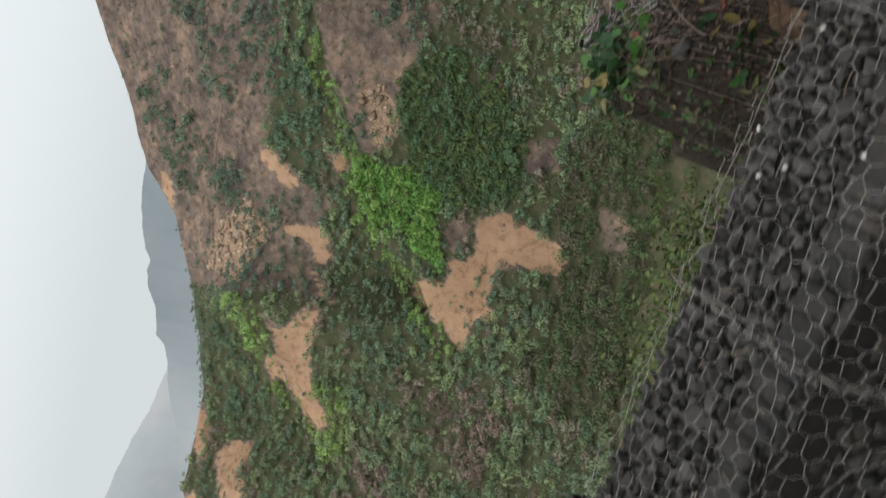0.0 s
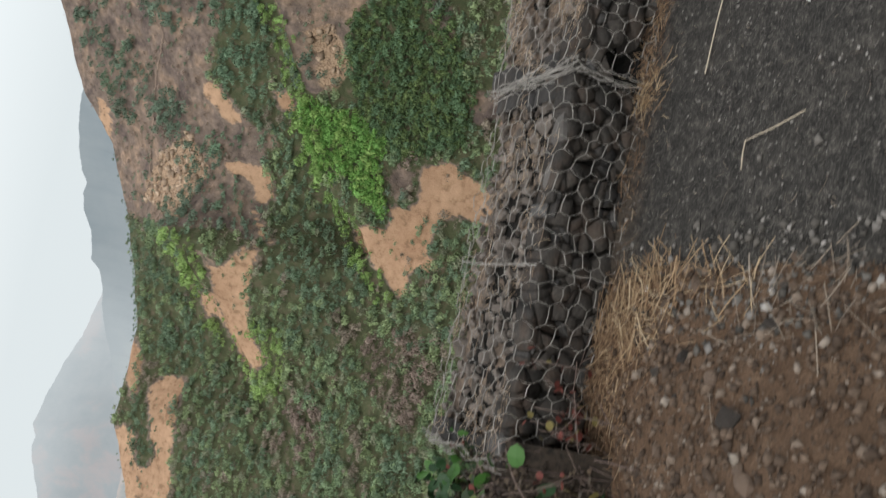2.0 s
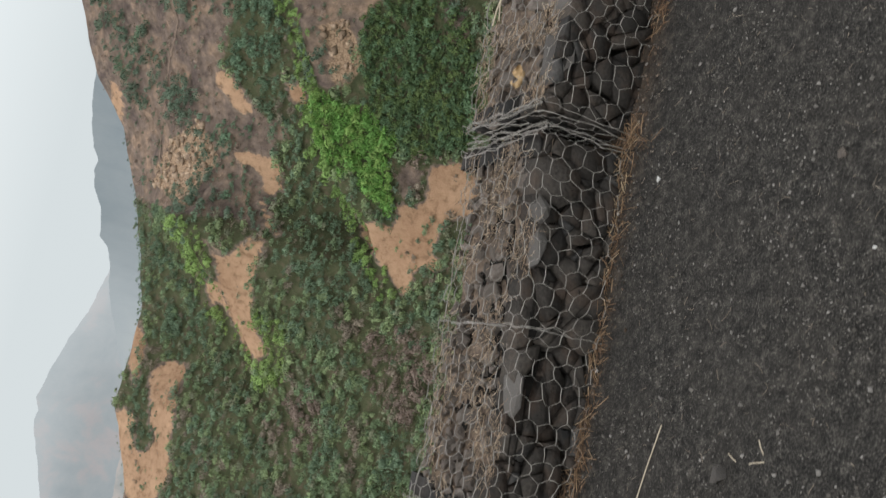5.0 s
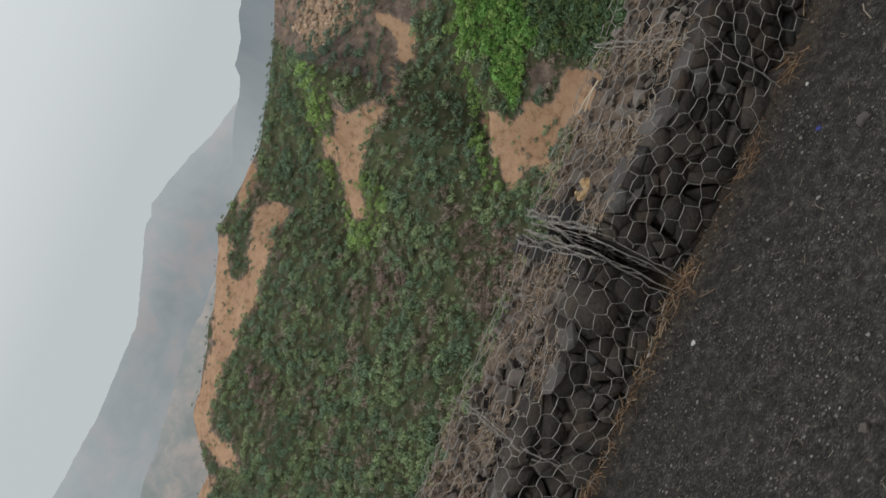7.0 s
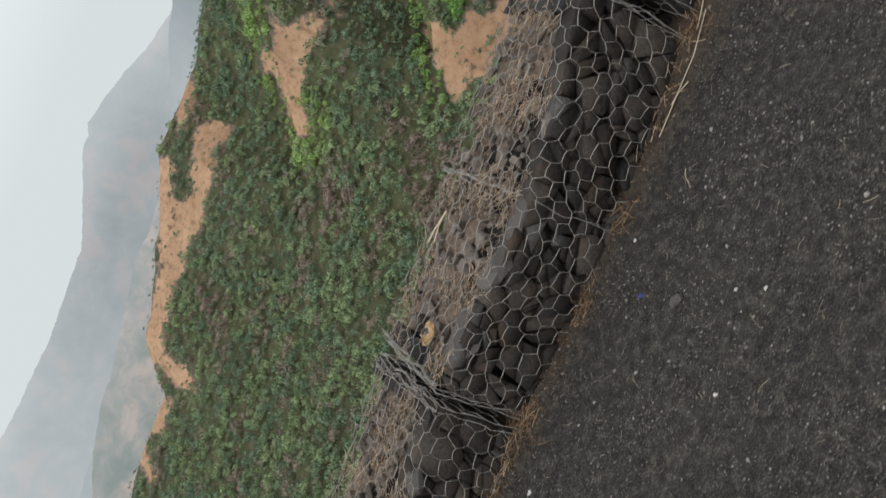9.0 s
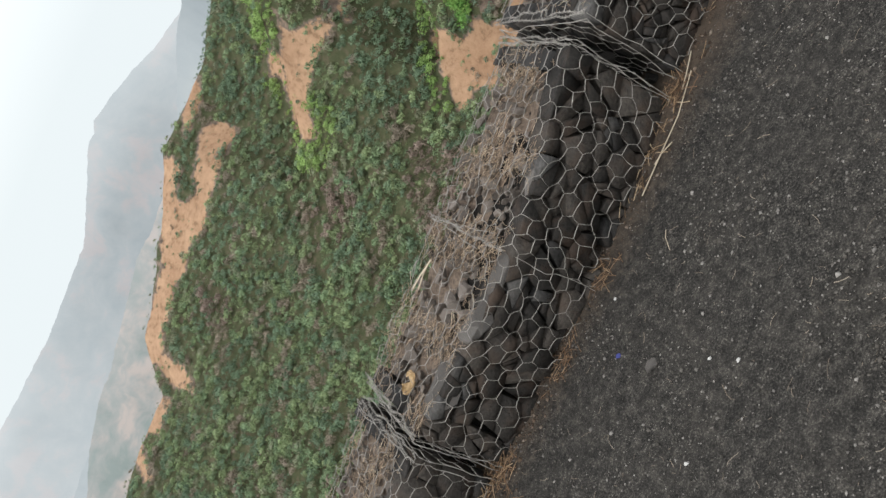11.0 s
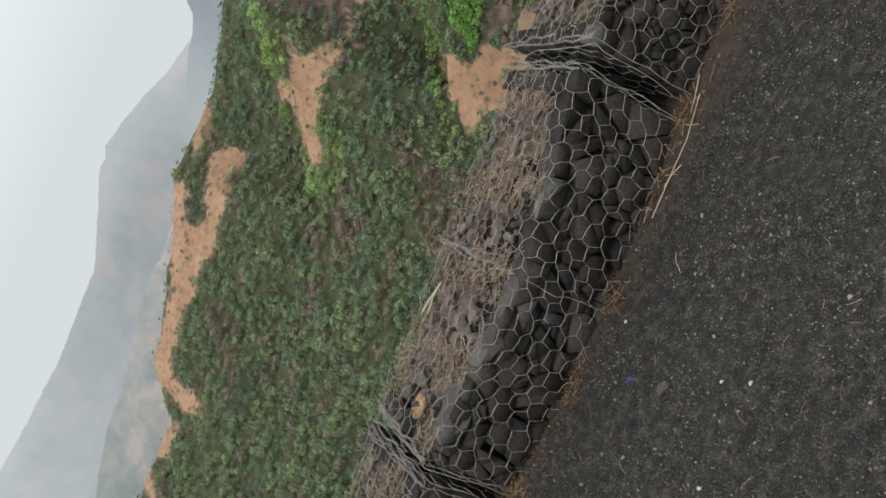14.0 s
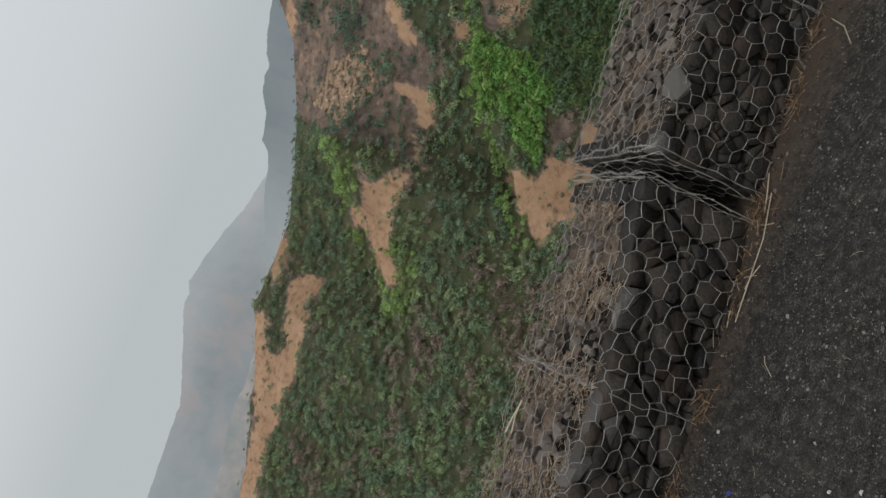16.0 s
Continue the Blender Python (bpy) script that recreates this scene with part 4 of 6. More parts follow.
def coil(line, radius, turns):
    """A lacing wire wound round a line of points."""
    line = np.asarray(line, float)
    t = np.linspace(0, 1, turns * 6)
    pos = np.stack([np.interp(t, np.linspace(0, 1, len(line)), line[:, k]) for k in range(3)], -1)
    d = line[-1] - line[0]
    d /= np.linalg.norm(d)
    a = np.cross(d, (0.3, 0.2, 0.9))
    a /= np.linalg.norm(a)
    b = np.cross(d, a)
    ang = t * turns * 2 * math.pi
    return pos + radius * (np.cos(ang)[:, None] * a + np.sin(ang)[:, None] * b)


def put_stone(parent, meshes, r, x, y, z, sx, sy, sz, tilt=0.12, name="stone"):
    m = pose(x, y, z, *[math.degrees(a) for a in r.normal(0, tilt, 3)]) @ Matrix.Diagonal((sx, sy, sz, 1))
    return child(name, meshes[int(r.integers(0, len(meshes)))], parent, m)


def cells(width, height, size, r, scale):
    """A width x height face cut at random into rough cells: centre and extent of each; scale: the face's true height."""
    todo, done = [(0.0, 0.0, width, height)], []
    while todo:
        x, y, w, h = todo.pop()
        limit = size * r.choice([0.8, 1.1, 1.5, 2.0], p=[0.3, 0.35, 0.22, 0.13])
        tall = h * scale
        if max(w, tall) < limit or max(w, tall) < size * 0.8:
            done.append((x + w / 2, y + h / 2, w, h))
            continue
        k = r.uniform(0.36, 0.64)
        if w > tall:
            todo += [(x, y, w * k, h), (x + w * k, y, w * (1 - k), h)]
        else:
            todo += [(x, y, w, h * k), (x, y + h * k, w, h * (1 - k))]
    return done


def split_stone(poly, size, r, depth=0):
    """A stone's outline with few corners, cracked in pieces where it is large."""
    big = np.ptp(poly, axis=0).max()
    edge = np.hypot(*(np.roll(poly, -1, axis=0) - poly).T)
    if len(poly) > 4:
        kept = poly[edge > 0.2 * big]
        poly = kept if len(kept) >= 4 else poly
    if depth == 3 or (big < 1.7 * size and (depth == 2 or r.uniform() > (0.75 if big > 1.15 * size else 0.4))):
        return [poly] if np.ptp(poly, axis=0).min() > 0.01 else []
    ang, mid = r.uniform(0, 6.28), poly.mean(0) + r.normal(0, 0.1, 2) * big
    d = np.array([math.cos(ang), math.sin(ang)])
    out = []
    for sgn in (-1, 1):
        cut = []
        for a, b in zip(poly, np.roll(poly, -1, axis=0)):
            sa, sb = sgn * ((a - mid) @ d) + 0.0015, sgn * ((b - mid) @ d) + 0.0015
            if sa <= 0:
                cut.append(a)
            if sa * sb < 0:
                cut.append(a + (b - a) * sa / (sa - sb))
        if len(cut) >= 3:
            out += split_stone(np.array(cut), size, r, depth + 1)
    return out


def broken_face(width, height, size, r):
    """A face broken into convex stones of mixed size, as corner lists with narrow joints."""
    want = sorted(size * np.exp(r.normal(-0.42, 0.40, int(width * height / size**2 * 4.5))), reverse=True)
    spots, reach = np.empty((0, 2)), np.empty(0)
    for rad in want:
        for _ in range(14):
            p = r.uniform((0, 0), (width, height))
            if len(spots) == 0 or (np.hypot(*(spots - p).T) > 0.46 * (reach + rad)).all():
                spots, reach = np.vstack([spots, p]), np.append(reach, rad)
                break
    out = []
    for i, (p, rad) in enumerate(zip(spots, reach)):
        poly = [np.array(c, float) for c in ((0, 0), (width, 0), (width, height), (0, height))]
        for j in np.argsort(np.hypot(*(spots - p).T))[1:22]:
            d = spots[j] - p
            gap = np.hypot(*d)
            d = d / gap
            t = (gap**2 + 0.22 * (rad**2 - reach[j] ** 2)) / (2 * gap) - r.uniform(0.0004, 0.0032)
            ang = r.normal(0, 0.12)
            d = np.array([d[0] * math.cos(ang) - d[1] * math.sin(ang), d[0] * math.sin(ang) + d[1] * math.cos(ang)])
            cut = []
            for a, b in zip(poly, poly[1:] + poly[:1]):
                sa, sb = (a - p) @ d - t, (b - p) @ d - t
                if sa <= 0:
                    cut.append(a)
                if sa * sb < 0:
                    cut.append(a + (b - a) * sa / (sa - sb))
            poly = cut
            if len(poly) < 3:
                break
        if len(poly) >= 3 and np.ptp(np.array(poly), axis=0).min() > 0.012:
            out += split_stone(np.array(poly), size, r)
    return out


def face_stone(parent, poly, r, place, mat, depth=0.11, proud=0.014):
    """One stone of a face: a broken front with chamfered edges; place(u, v, inward) sets its corners."""
    mid = poly.mean(0)
    big = np.ptp(poly, axis=0).max()
    sunk = r.uniform(0, proud) + (r.uniform(0.02, 0.045) if r.uniform() < 0.10 else 0)
    tilt = r.normal(0, 0.10, 2)
    inset = r.uniform(0.965, 0.995)
    top_at = mid + (poly[int(r.integers(0, len(poly)))] - mid) * r.uniform(0.1, 0.6)
    n = len(poly)
    verts = [place(*p, sunk + depth) for p in poly]
    verts += [place(*(mid + (p - mid) * 0.985), sunk + (p - mid) @ tilt + r.uniform(0.01, 0.06) * big + 0.002) for p in poly]
    verts += [place(*(mid + (p - mid) * inset), sunk + (p - mid) @ tilt + r.uniform(0.0, 0.012) * big) for p in poly]
    verts.append(place(*top_at, sunk + (top_at - mid) @ tilt + r.uniform(-0.06, 0.04) * big))
    faces = []
    for k in range(n):
        q = (k + 1) % n
        faces += [(k, q, n + q), (k, n + q, n + k), (n + k, n + q, 2 * n + q), (n + k, 2 * n + q, 2 * n + k), (2 * n + k, 2 * n + q, 3 * n)]
    return child("stone", mesh_arrays("stone", verts, faces, mat), parent)


def loose_wires(parent, x0, depth, h, low, seed, wire):
    """Cut ends of wire that spread over the top from the back corner of a basket."""
    r = rng_of(seed)
    for k in range(2):
        end = (x0 + r.uniform(-0.14, 0.14), r.uniform(0.05, 0.34) * depth, h - low + r.uniform(0.004, 0.016))
        line = wavy((x0 + r.normal(0, 0.012), depth + r.uniform(0.0, 0.03), h + 0.012), end, 9, 0.007, seed + k)
        child("loose_wire", tube_mesh("loose_wire", [line], wire * r.uniform(0.0012, 0.0019), MAT_WIRE, 5), parent)
    hook = [(x0, depth, h + 0.01), (x0 + 0.012, depth + 0.03, h + 0.03), (x0 - 0.01, depth + 0.045, h + 0.012), (x0 - 0.015, depth + 0.03, h - 0.03)]
    child("loose_wire", tube_mesh("loose_wire", [np.array(hook)], 0.0017 * wire, MAT_WIRE, 5), parent)


def gabion(p, q, depth, h0, h1, seed, label, course=0.108, slabs=0.5, straw=240, hole=None, ends=(True, True), lean=0.0, bulge=0.0, tops=None, faces=None, grain=1.0, pitch=0.142, earth=0.0, earth_mat=None, wire=1.0, frayed=(True, False, True), sag=(0.0, 0.0)):
    """A wire basket filled with broken basalt. p and q: the front foot at its two ends, seen from the road."""
    r = rng_of(seed)
    p, q = Vector((p[0], p[1], 0)), Vector((q[0], q[1], 0))
    length = (q - p).length
    turn = math.degrees(math.atan2(q.y - p.y, q.x - p.x))
    ob = thing("gabion", pose(p.x, p.y, -0.02, 0, 0, turn), label, "gabion", "stone baskets along the road")

    def belly(x):
        return -bulge * math.sin(math.pi * min(max(x / length, 0), 1))

    def top(x):
        return h0 + (h1 - h0) * x / length + 0.02

    def rim(x, y):
        """Height of the top, which sags towards its front edge."""
        t = np.clip(x / length, 0, 1)
        return top(x) - (sag[0] + sag[1] * np.sin(math.pi * t)) * (1 - np.clip(y / depth, 0, 1))

    # fill behind the face stones, near black to stand for shade in the gaps
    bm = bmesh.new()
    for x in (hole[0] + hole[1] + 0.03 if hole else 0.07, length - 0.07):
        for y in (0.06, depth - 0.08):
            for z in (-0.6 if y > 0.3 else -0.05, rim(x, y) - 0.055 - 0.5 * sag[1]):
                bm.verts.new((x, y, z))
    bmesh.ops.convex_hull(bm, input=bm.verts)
    part("fill", bm, MAT_GAP_SHADE, ob)
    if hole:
        # added near-black floor, so that the hollow looks shaded
        hollow_shade = bmesh.new()
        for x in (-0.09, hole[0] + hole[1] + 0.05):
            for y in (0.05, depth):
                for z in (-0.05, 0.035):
                    hollow_shade.verts.new((x, y, z))
        bmesh.ops.convex_hull(hollow_shade, input=hollow_shade.verts)
        part("hollow_shade", hollow_shade, MAT_GAP_SHADE, ob, "near-black floor standing for shade in the hollow foot")

    # face stones, close together
    high = top(length / 2)
    front = (faces or ROCKS)[0].materials[0]
    for poly in broken_face(length, high, course, r):
        u, v = poly.mean(0)
        if hole and abs(u - hole[0]) < hole[1] and v < hole[2]:
            continue
        pick = r.uniform()
        mat = front if pick < 0.8 or np.ptp(poly, axis=0).max() > course else MAT_DARK if pick < 0.9 else MAT_GREY
        face_stone(ob, poly, r, lambda x, z, d: (x, d + 0.010 + lean * z + belly(x), z * rim(x, 0) / high), mat)
    for k in range(int(12 * length)):
        u, zc, s = r.uniform(0.03, length - 0.03), r.uniform(0.03, min(h0, h1) - sum(sag) - 0.02), r.uniform(0.010, 0.024)
        if hole and abs(u - hole[0]) < hole[1] and zc < hole[2]:
            continue
        put_stone(ob, faces or ROCKS, r, u, 0.03 + lean * zc + belly(u), zc, s, s, s * 0.8, 0.8)
    # end stones, darker than the face: shade of the gaps put into their colour
    for side, on in zip((0, 1), ends):
        if not on:
            continue
        x0 = 0.0 if side == 0 else length
        sgn = 1 if side == 0 else -1
        for poly in broken_face(depth - 0.12, top(x0), course, r):
            if side == 0 and hole and poly[:, 1].min() < hole[2] and poly[:, 0].min() < 0.3:
                continue
            face_stone(ob, poly, r, lambda y, z, d: (x0 + sgn * d, y + 0.12 + lean * z, z * rim(x0, y + 0.12) / top(x0)), MAT_DARK, 0.08, 0.02)
    # stones on the top, dusty, with flat slabs along the front edge
    x = 0.03
    while x < length - 0.06:
        w = min(r.uniform(0.12, 0.24), length - 0.04 - x)
        if r.uniform() < slabs and 0.12 < x < length - 0.3:
            put_stone(ob, SLABS, r, x + w / 2, 0.065 + r.uniform(0, 0.02) + belly(x), rim(x + w / 2, 0.06) - 0.02, w * 0.52, r.uniform(0.045, 0.07), 0.026, 0.07, "slab")
        x += w
    for u, v, w, h in cells(length, 1.0, 0.068 * grain, r, depth - 0.08):
        y = 0.09 + v * (depth - 0.08)
        if (earth and r.uniform() < 0.26 * earth) or (y < 0.2 and not 0.09 < u < length - 0.09):
            continue
        hh = h * (depth - 0.08)
        s = min(w, hh)
        put_stone(ob, tops or DUSTY, r, u, min(y, depth - 0.03), rim(u, y) - 0.034 + r.uniform(-0.022, 0.012), w * 0.54, hh * 0.54, max(0.016, s * r.uniform(0.25, 0.5)), 0.30)
    if earth:
        ys = np.linspace(0.06, depth - 0.015, 26)
        xs = np.linspace(0.01, length - 0.01, 60)
        child("earth_fill", grid_mesh("earth_fill", xs, ys, lambda gx, gy: rim(gx, gy) - 0.062 + earth * (0.014 * fbm(gx, gy, 0.28, 3, seed + 3) + 0.006 * fbm(gx, gy, 0.05, 2, seed + 4)), earth_mat or MAT_EARTH), ob, None, "dry earth between the top stones")
    # crushed stalks and earth lying between the top stones
    n = int(straw * 1.35)
    if n:
        px = r.uniform(0.02, length - 0.02, n * 3)
        py = r.uniform(0.03, depth - 0.02, n * 3)
        good = (fbm(px, py, 0.42, 3, seed) + r.normal(0, 0.22, len(px))) > 0.16
        px, py = px[good][:n], py[good][:n]
        pl = np.stack([px, py, rim(px, py) + 0.003], -1)
        v, f = tubes(straws(pl, 0.012 + 0.07 * r.uniform(size=len(px)) ** 2.2, seed + 5, lift=0.2, bend=0.35), r.uniform(0.0005, 0.0012, len(px)), 3)
        tagged(child("straw", mesh_arrays("straw", v, f, MAT_CRUSHED), ob, None, "pale crushed straw"), kind="stuff")

    # wire net over face and top, nets at both ends
    wide = top(length / 2) + depth

    def over(u, v, out):
        h = float(rim(u, 0))
        v = v * (h + depth) / wide
        rnd = 0.03
        if v < h - rnd:
            return (u, -out + lean * v + belly(u), v)
        if v > h + rnd:
            return (u, v - h + belly(u) * (1 - (v - h) / depth), float(rim(u, v - h)) + 0.010 + out * 0.6)
        a = (v - h + rnd) / (2 * rnd) * math.pi / 2
        return (u, belly(u) + rnd - (rnd + out) * math.cos(a) + lean * (h - rnd) * (1 - a / 1.57), h - rnd + (rnd + 0.010 + out * 0.6) * math.sin(a))

    child("wire_net", net_mesh("wire_net", length, wide, over, seed + 1, pitch, 0.0011 * wire, 0.0018 * wire), ob, None, "galvanised hexagonal wire net")

    for side in (0, 1):
        x0 = -0.01 if side == 0 else length + 0.01
        sgn = -1 if side == 0 else 1
        child("end_net", net_mesh("end_net", depth, top(x0), lambda u, v, out, x0=x0, sgn=sgn: (x0 + sgn * out * 0.8, u, v * float(rim(x0, u)) / top(x0)), seed + 2 + side, pitch, 0.0011 * wire, 0.0017 * wire, True), ob)
    # edge wires with lacing, and the partition's upper wire
    edges = []
    for k, x0 in enumerate((0.0, length * 0.5, length)):
        h, low = top(x0) + 0.017, float(rim(x0, 0)) + 0.017
        edges.append(wavy((x0, depth, h), (x0, 0.0, low), 12, 0.006, seed + 20 + k))
        if k != 1:
            edges.append(wavy((x0, -0.012, low), (x0, -0.012, 0), 9, 0.005, seed + 30 + k))
            edges.append(wavy((x0 + 0.02, depth, h + 0.004), (x0 + 0.015, 0.0, low + 0.002), 12, 0.008, seed + 40 + k))
    edges.append(wavy((length / 2, belly(length / 2) - 0.014, float(rim(length / 2, 0))), (length / 2, belly(length / 2) - 0.014 , 0.02), 9, 0.006, seed + 52))
    edges.append(wavy((0, depth - 0.01, top(0) - 0.006), (length, depth - 0.01, top(length) - 0.006), 26, 0.009, seed + 51))
    for i, e in enumerate(edges):
        lines = [e]
        if abs(e[0][1] - e[-1][1]) > 0.3:
            lines.append(coil(e, 0.006, 26))
        child("edge_wire", tube_mesh("edge_wire", lines, [0.0016 * wire] + [0.0009 * wire] * (len(lines) - 1), MAT_WIRE, 5), ob)
    for k, x0 in enumerate((0.02, length / 2, length - 0.02)):
        if frayed[k]:
            loose_wires(ob, x0, depth, top(x0), 0.8 * float(top(x0) - rim(x0, 0)), seed + 70 + 10 * k, wire)
    # partition in the middle
    child("partition", net_mesh("partition", depth - 0.03, top(length / 2) - 0.02, lambda u, v, out: (length / 2 + out * 0.3, u, v * float(rim(length / 2, u)) / top(length / 2)), seed + 60, pitch, 0.0011 * wire, 0.0017 * wire, True), ob)
    return ob


gabion((-3.10, 0.05), (-1.60, -0.045), 0.56, 0.335, 0.33, 1000, "low wire basket of grey basalt overgrown by a creeper", course=0.10, straw=500, bulge=0.02, slabs=0.35, grain=0.8, earth=0.8, sag=(0.015, 0.01))
gabion((-1.565, -0.07), (-0.03, -0.02), 0.59, 0.345, 0.40, 2000, "wire basket of basalt rubble with straw on its top", course=0.13, straw=1600, hole=(0.10, 0.13, 0.2), bulge=0.045, lean=0.14, earth=1.0, sag=(0.035, 0.03))
gabion((0.055, -0.015), (1.645, 0.047), 0.61, 0.405, 0.495, 3000, "wire basket of dark basalt with flat slabs and straw", course=0.14, straw=2000, bulge=0.06, earth=1.1, frayed=(True, True, False), sag=(0.0, 0.055))
gabion((1.77, 0.065), (3.33, 0.225), 0.70, 0.50, 0.54, 4000, "wire basket of large dark basalt blocks beside an open gap", course=0.125, straw=600, earth=0.4, frayed=(False, False, True), sag=(0.01, 0.03))
gabion((-5.40, -0.66), (-3.86, -1.53), 0.62, 0.61, 0.58, 5000, "tall wire basket of dark broken basalt at the gap", course=0.085, slabs=0.0, straw=20, lean=0.1,
       tops=GREYS, faces=DARKS, grain=0.6, pitch=0.10, earth=0.15, earth_mat=MAT_GRAVEL, wire=0.5)


def gap_light_blockers(x0, x1, y0, y1, top, seed, label):
    """Dark stones added in the joint between two baskets to keep light out of it."""
    r = rng_of(seed)
    for _ in range(16):
        s = r.uniform(0.03, 0.055)
        ob = new("stone", DARKS[int(r.integers(0, len(DARKS)))])
        ob.matrix_basis = pose(r.uniform(x0, x1), r.uniform(y0, y1), r.uniform(0.0, top), *r.uniform(-60, 60, 3)) @ Matrix.Diagonal((s, s * 0.9, s * 0.8, 1))
        tagged(ob, label, "stone", "stones between the baskets")


gap_light_blockers(1.68, 1.73, 0.22, 0.64, 0.30, 61, "added dark stone blocking light between two baskets")
gap_light_blockers(0.0, 0.03, 0.36, 0.56, 0.34, 62, "added dark stone blocking light between two baskets")

# ---- earth heap in the gap ----


def heap_height(x, y):
    a = 0.33 * np.exp(-(((x + 3.38) / 0.55) ** 2 + ((y + 1.45) / 0.55) ** 2))
    b = 0.15 * np.exp(-(((x + 2.85) / 0.42) ** 2 + ((y + 0.95) / 0.5) ** 2))
    c = 0.06 * np.exp(-(((x + 2.75) / 0.5) ** 2 + ((y + 0.35) / 0.35) ** 2))
    z = a + b + c - 0.03
    w = washout(x, y)
    z = z * (1 - w) + w * (-0.47 - 1.35 * np.maximum(0, y + 0.9)) - 0.07 * smooth(-2.7, -3.1, x) * smooth(-0.5, -0.1, y)
    z = z + 0.014 * fbm(x, y, 0.3, 3, 21) + 0.008 * fbm(x, y, 0.07, 3, 22)
    return z - 0.05 * smooth(-2.45, -2.05, x)


heap = new("earth_heap", grid_mesh("earth_heap", np.arange(-4.3, -1.95, 0.018), np.arange(-2.4, 0.62, 0.02), heap_height, MAT_SOIL))
tagged(heap, "heap of red-brown earth spilled across the road edge", "earth heap", kind="structure")

r0 = rng_of(77)
cx, cy = r0.uniform(-4.0, -2.1, 17000), r0.uniform(-2.2, 0.1, 17000)
size = 0.002 + 0.020 * r0.uniform(size=17000) ** 5 + 0.005 * r0.uniform(size=17000)
cz = heap_height(cx, cy)
ok = cz > -0.03
v, f = many_rocks(np.stack([cx, cy, cz + size * 0.2], -1)[ok], size[ok], 78)
tagged(new("soil_clods", mesh_arrays("soil_clods", v, f, MAT_CLOD)), "loose clods and gravel on the earth heap", "gravel", kind="stuff")

n = 520
gx, gy = r0.normal(-2.36, 0.13, n), r0.normal(-0.78, 0.26, n)
size = 0.005 + 0.018 * r0.uniform(size=n) ** 3
v, f = many_rocks(np.stack([gx, gy, np.maximum(heap_height(gx, gy), road_height(gx, gy)) + size * 0.35], -1), size, 85)
tagged(new("gravel", mesh_arrays("gravel", v, f, MAT_GRIT)), "grey gravel spilled along the edge of the earth heap", "gravel", kind="stuff")

HEAP_ROCKS = [(-2.80, -0.86, 0.04), (-2.96, -0.98, 0.045), (-3.10, -1.04, 0.04), (-3.24, -1.10, 0.06), (-2.68, -0.73, 0.03), (-3.05, -0.72, 0.035), (-2.62, -0.55, 0.032), (-3.2, -1.4, 0.04)]
for i in range(44):
    x, y = r0.uniform(-3.6, -2.2), r0.uniform(-1.9, -0.25)
    s = r0.uniform(0.012, 0.03)
    if i < 8:
        x, y, s = HEAP_ROCKS[i]
    z = float(heap_height(np.array([x]), np.array([y]))[0])
    if z < -0.02:
        continue
    ob = new("rock", BROWNS[i % 10] if i % 3 else ROCKS[i % 22])
    ob.matrix_basis = pose(x, y, z + s * 0.25, r0.uniform(-20, 20), r0.uniform(-20, 20), r0.uniform(0, 360)) @ Matrix.Diagonal((s, s * r0.uniform(0.7, 1), s * r0.uniform(0.5, 0.8), 1))
    tagged(ob, "grey-brown rock half sunk in the earth heap" if i % 3 else "dark grey stone lying on the earth heap", "rock", "rocks on the earth heap")

# ---- loose matter on the road ----
n = 125000
gx, gy = r0.uniform(-3.2, 4.0, n), r0.uniform(-1.95, 0.02, n)
heaped = (0.55 * fbm(gx, gy, 0.5, 4, 83) + r0.normal(0, 0.3, n)) > 0.12
gx, gy = gx[heaped], gy[heaped]
n = len(gx)
size = 0.0018 + 0.0040 * r0.uniform(size=n) ** 3 + 0.0055 * (r0.uniform(size=n) > 0.975)
v, f = many_rocks(np.stack([gx, gy, road_height(gx, gy) + size * 0.3], -1), size, 80)
tagged(new("grit", mesh_arrays("grit", v, f, MAT_GRIT)), "loose grit and chippings on the asphalt", "grit", kind="stuff")

n = 3600
gx = r0.uniform(-2.1, 3.3, n)
foot = np.interp(gx, [-3.1, -1.6, 0.0, 1.65, 3.3], [0.05, -0.06, -0.03, 0.05, 0.22])
gy = foot - np.abs(r0.normal(0, 0.06, n)) + 0.02
size = 0.002 + 0.010 * r0.uniform(size=n) ** 4
v, f = many_rocks(np.stack([gx, gy, road_height(gx, gy) + size * 0.3], -1), size, 84)
tagged(new("soil_crumbs", mesh_arrays("soil_crumbs", v, f, MAT_CLOD)), "crumbs of earth and stone along the foot of the baskets", "gravel", kind="stuff")

n = 1100
px, py = r0.uniform(-2.6, 3.4, n), r0.uniform(-1.95, -0.05, n)
v, f = tubes(straws(np.stack([px, py, road_height(px, py) + 0.003], -1), 0.008 + 0.04 * r0.uniform(size=n) ** 2.5, 81, lift=0.05, bend=0.7), r0.uniform(0.0005, 0.0012, n), 3)
tagged(new("straw_litter", mesh_arrays("straw_litter", v, f, MAT_OLDSTRAW)), "short bits of straw strewn on the road", "straw", kind="stuff")


def straw_tuft(x, y, rx, ry, count, seed, mat, label, length=(0.03, 0.12), lift=0.5, heading=None, spread=3.2, base=None):
    r = rng_of(seed)
    px, py = r.normal(x, rx, count), r.normal(y, ry, count)
    z = (base or road_height)(px, py) + r.uniform(0.002, 0.02, count)
    v, f = tubes(straws(np.stack([px, py, z], -1), r.uniform(*length, count), seed + 1, lift=lift, heading=heading, spread=spread), r.uniform(0.0008, 0.0019, count), 3)
    tagged(new("straw", mesh_arrays("straw", v, f, mat)), label, "straw", kind="stuff")


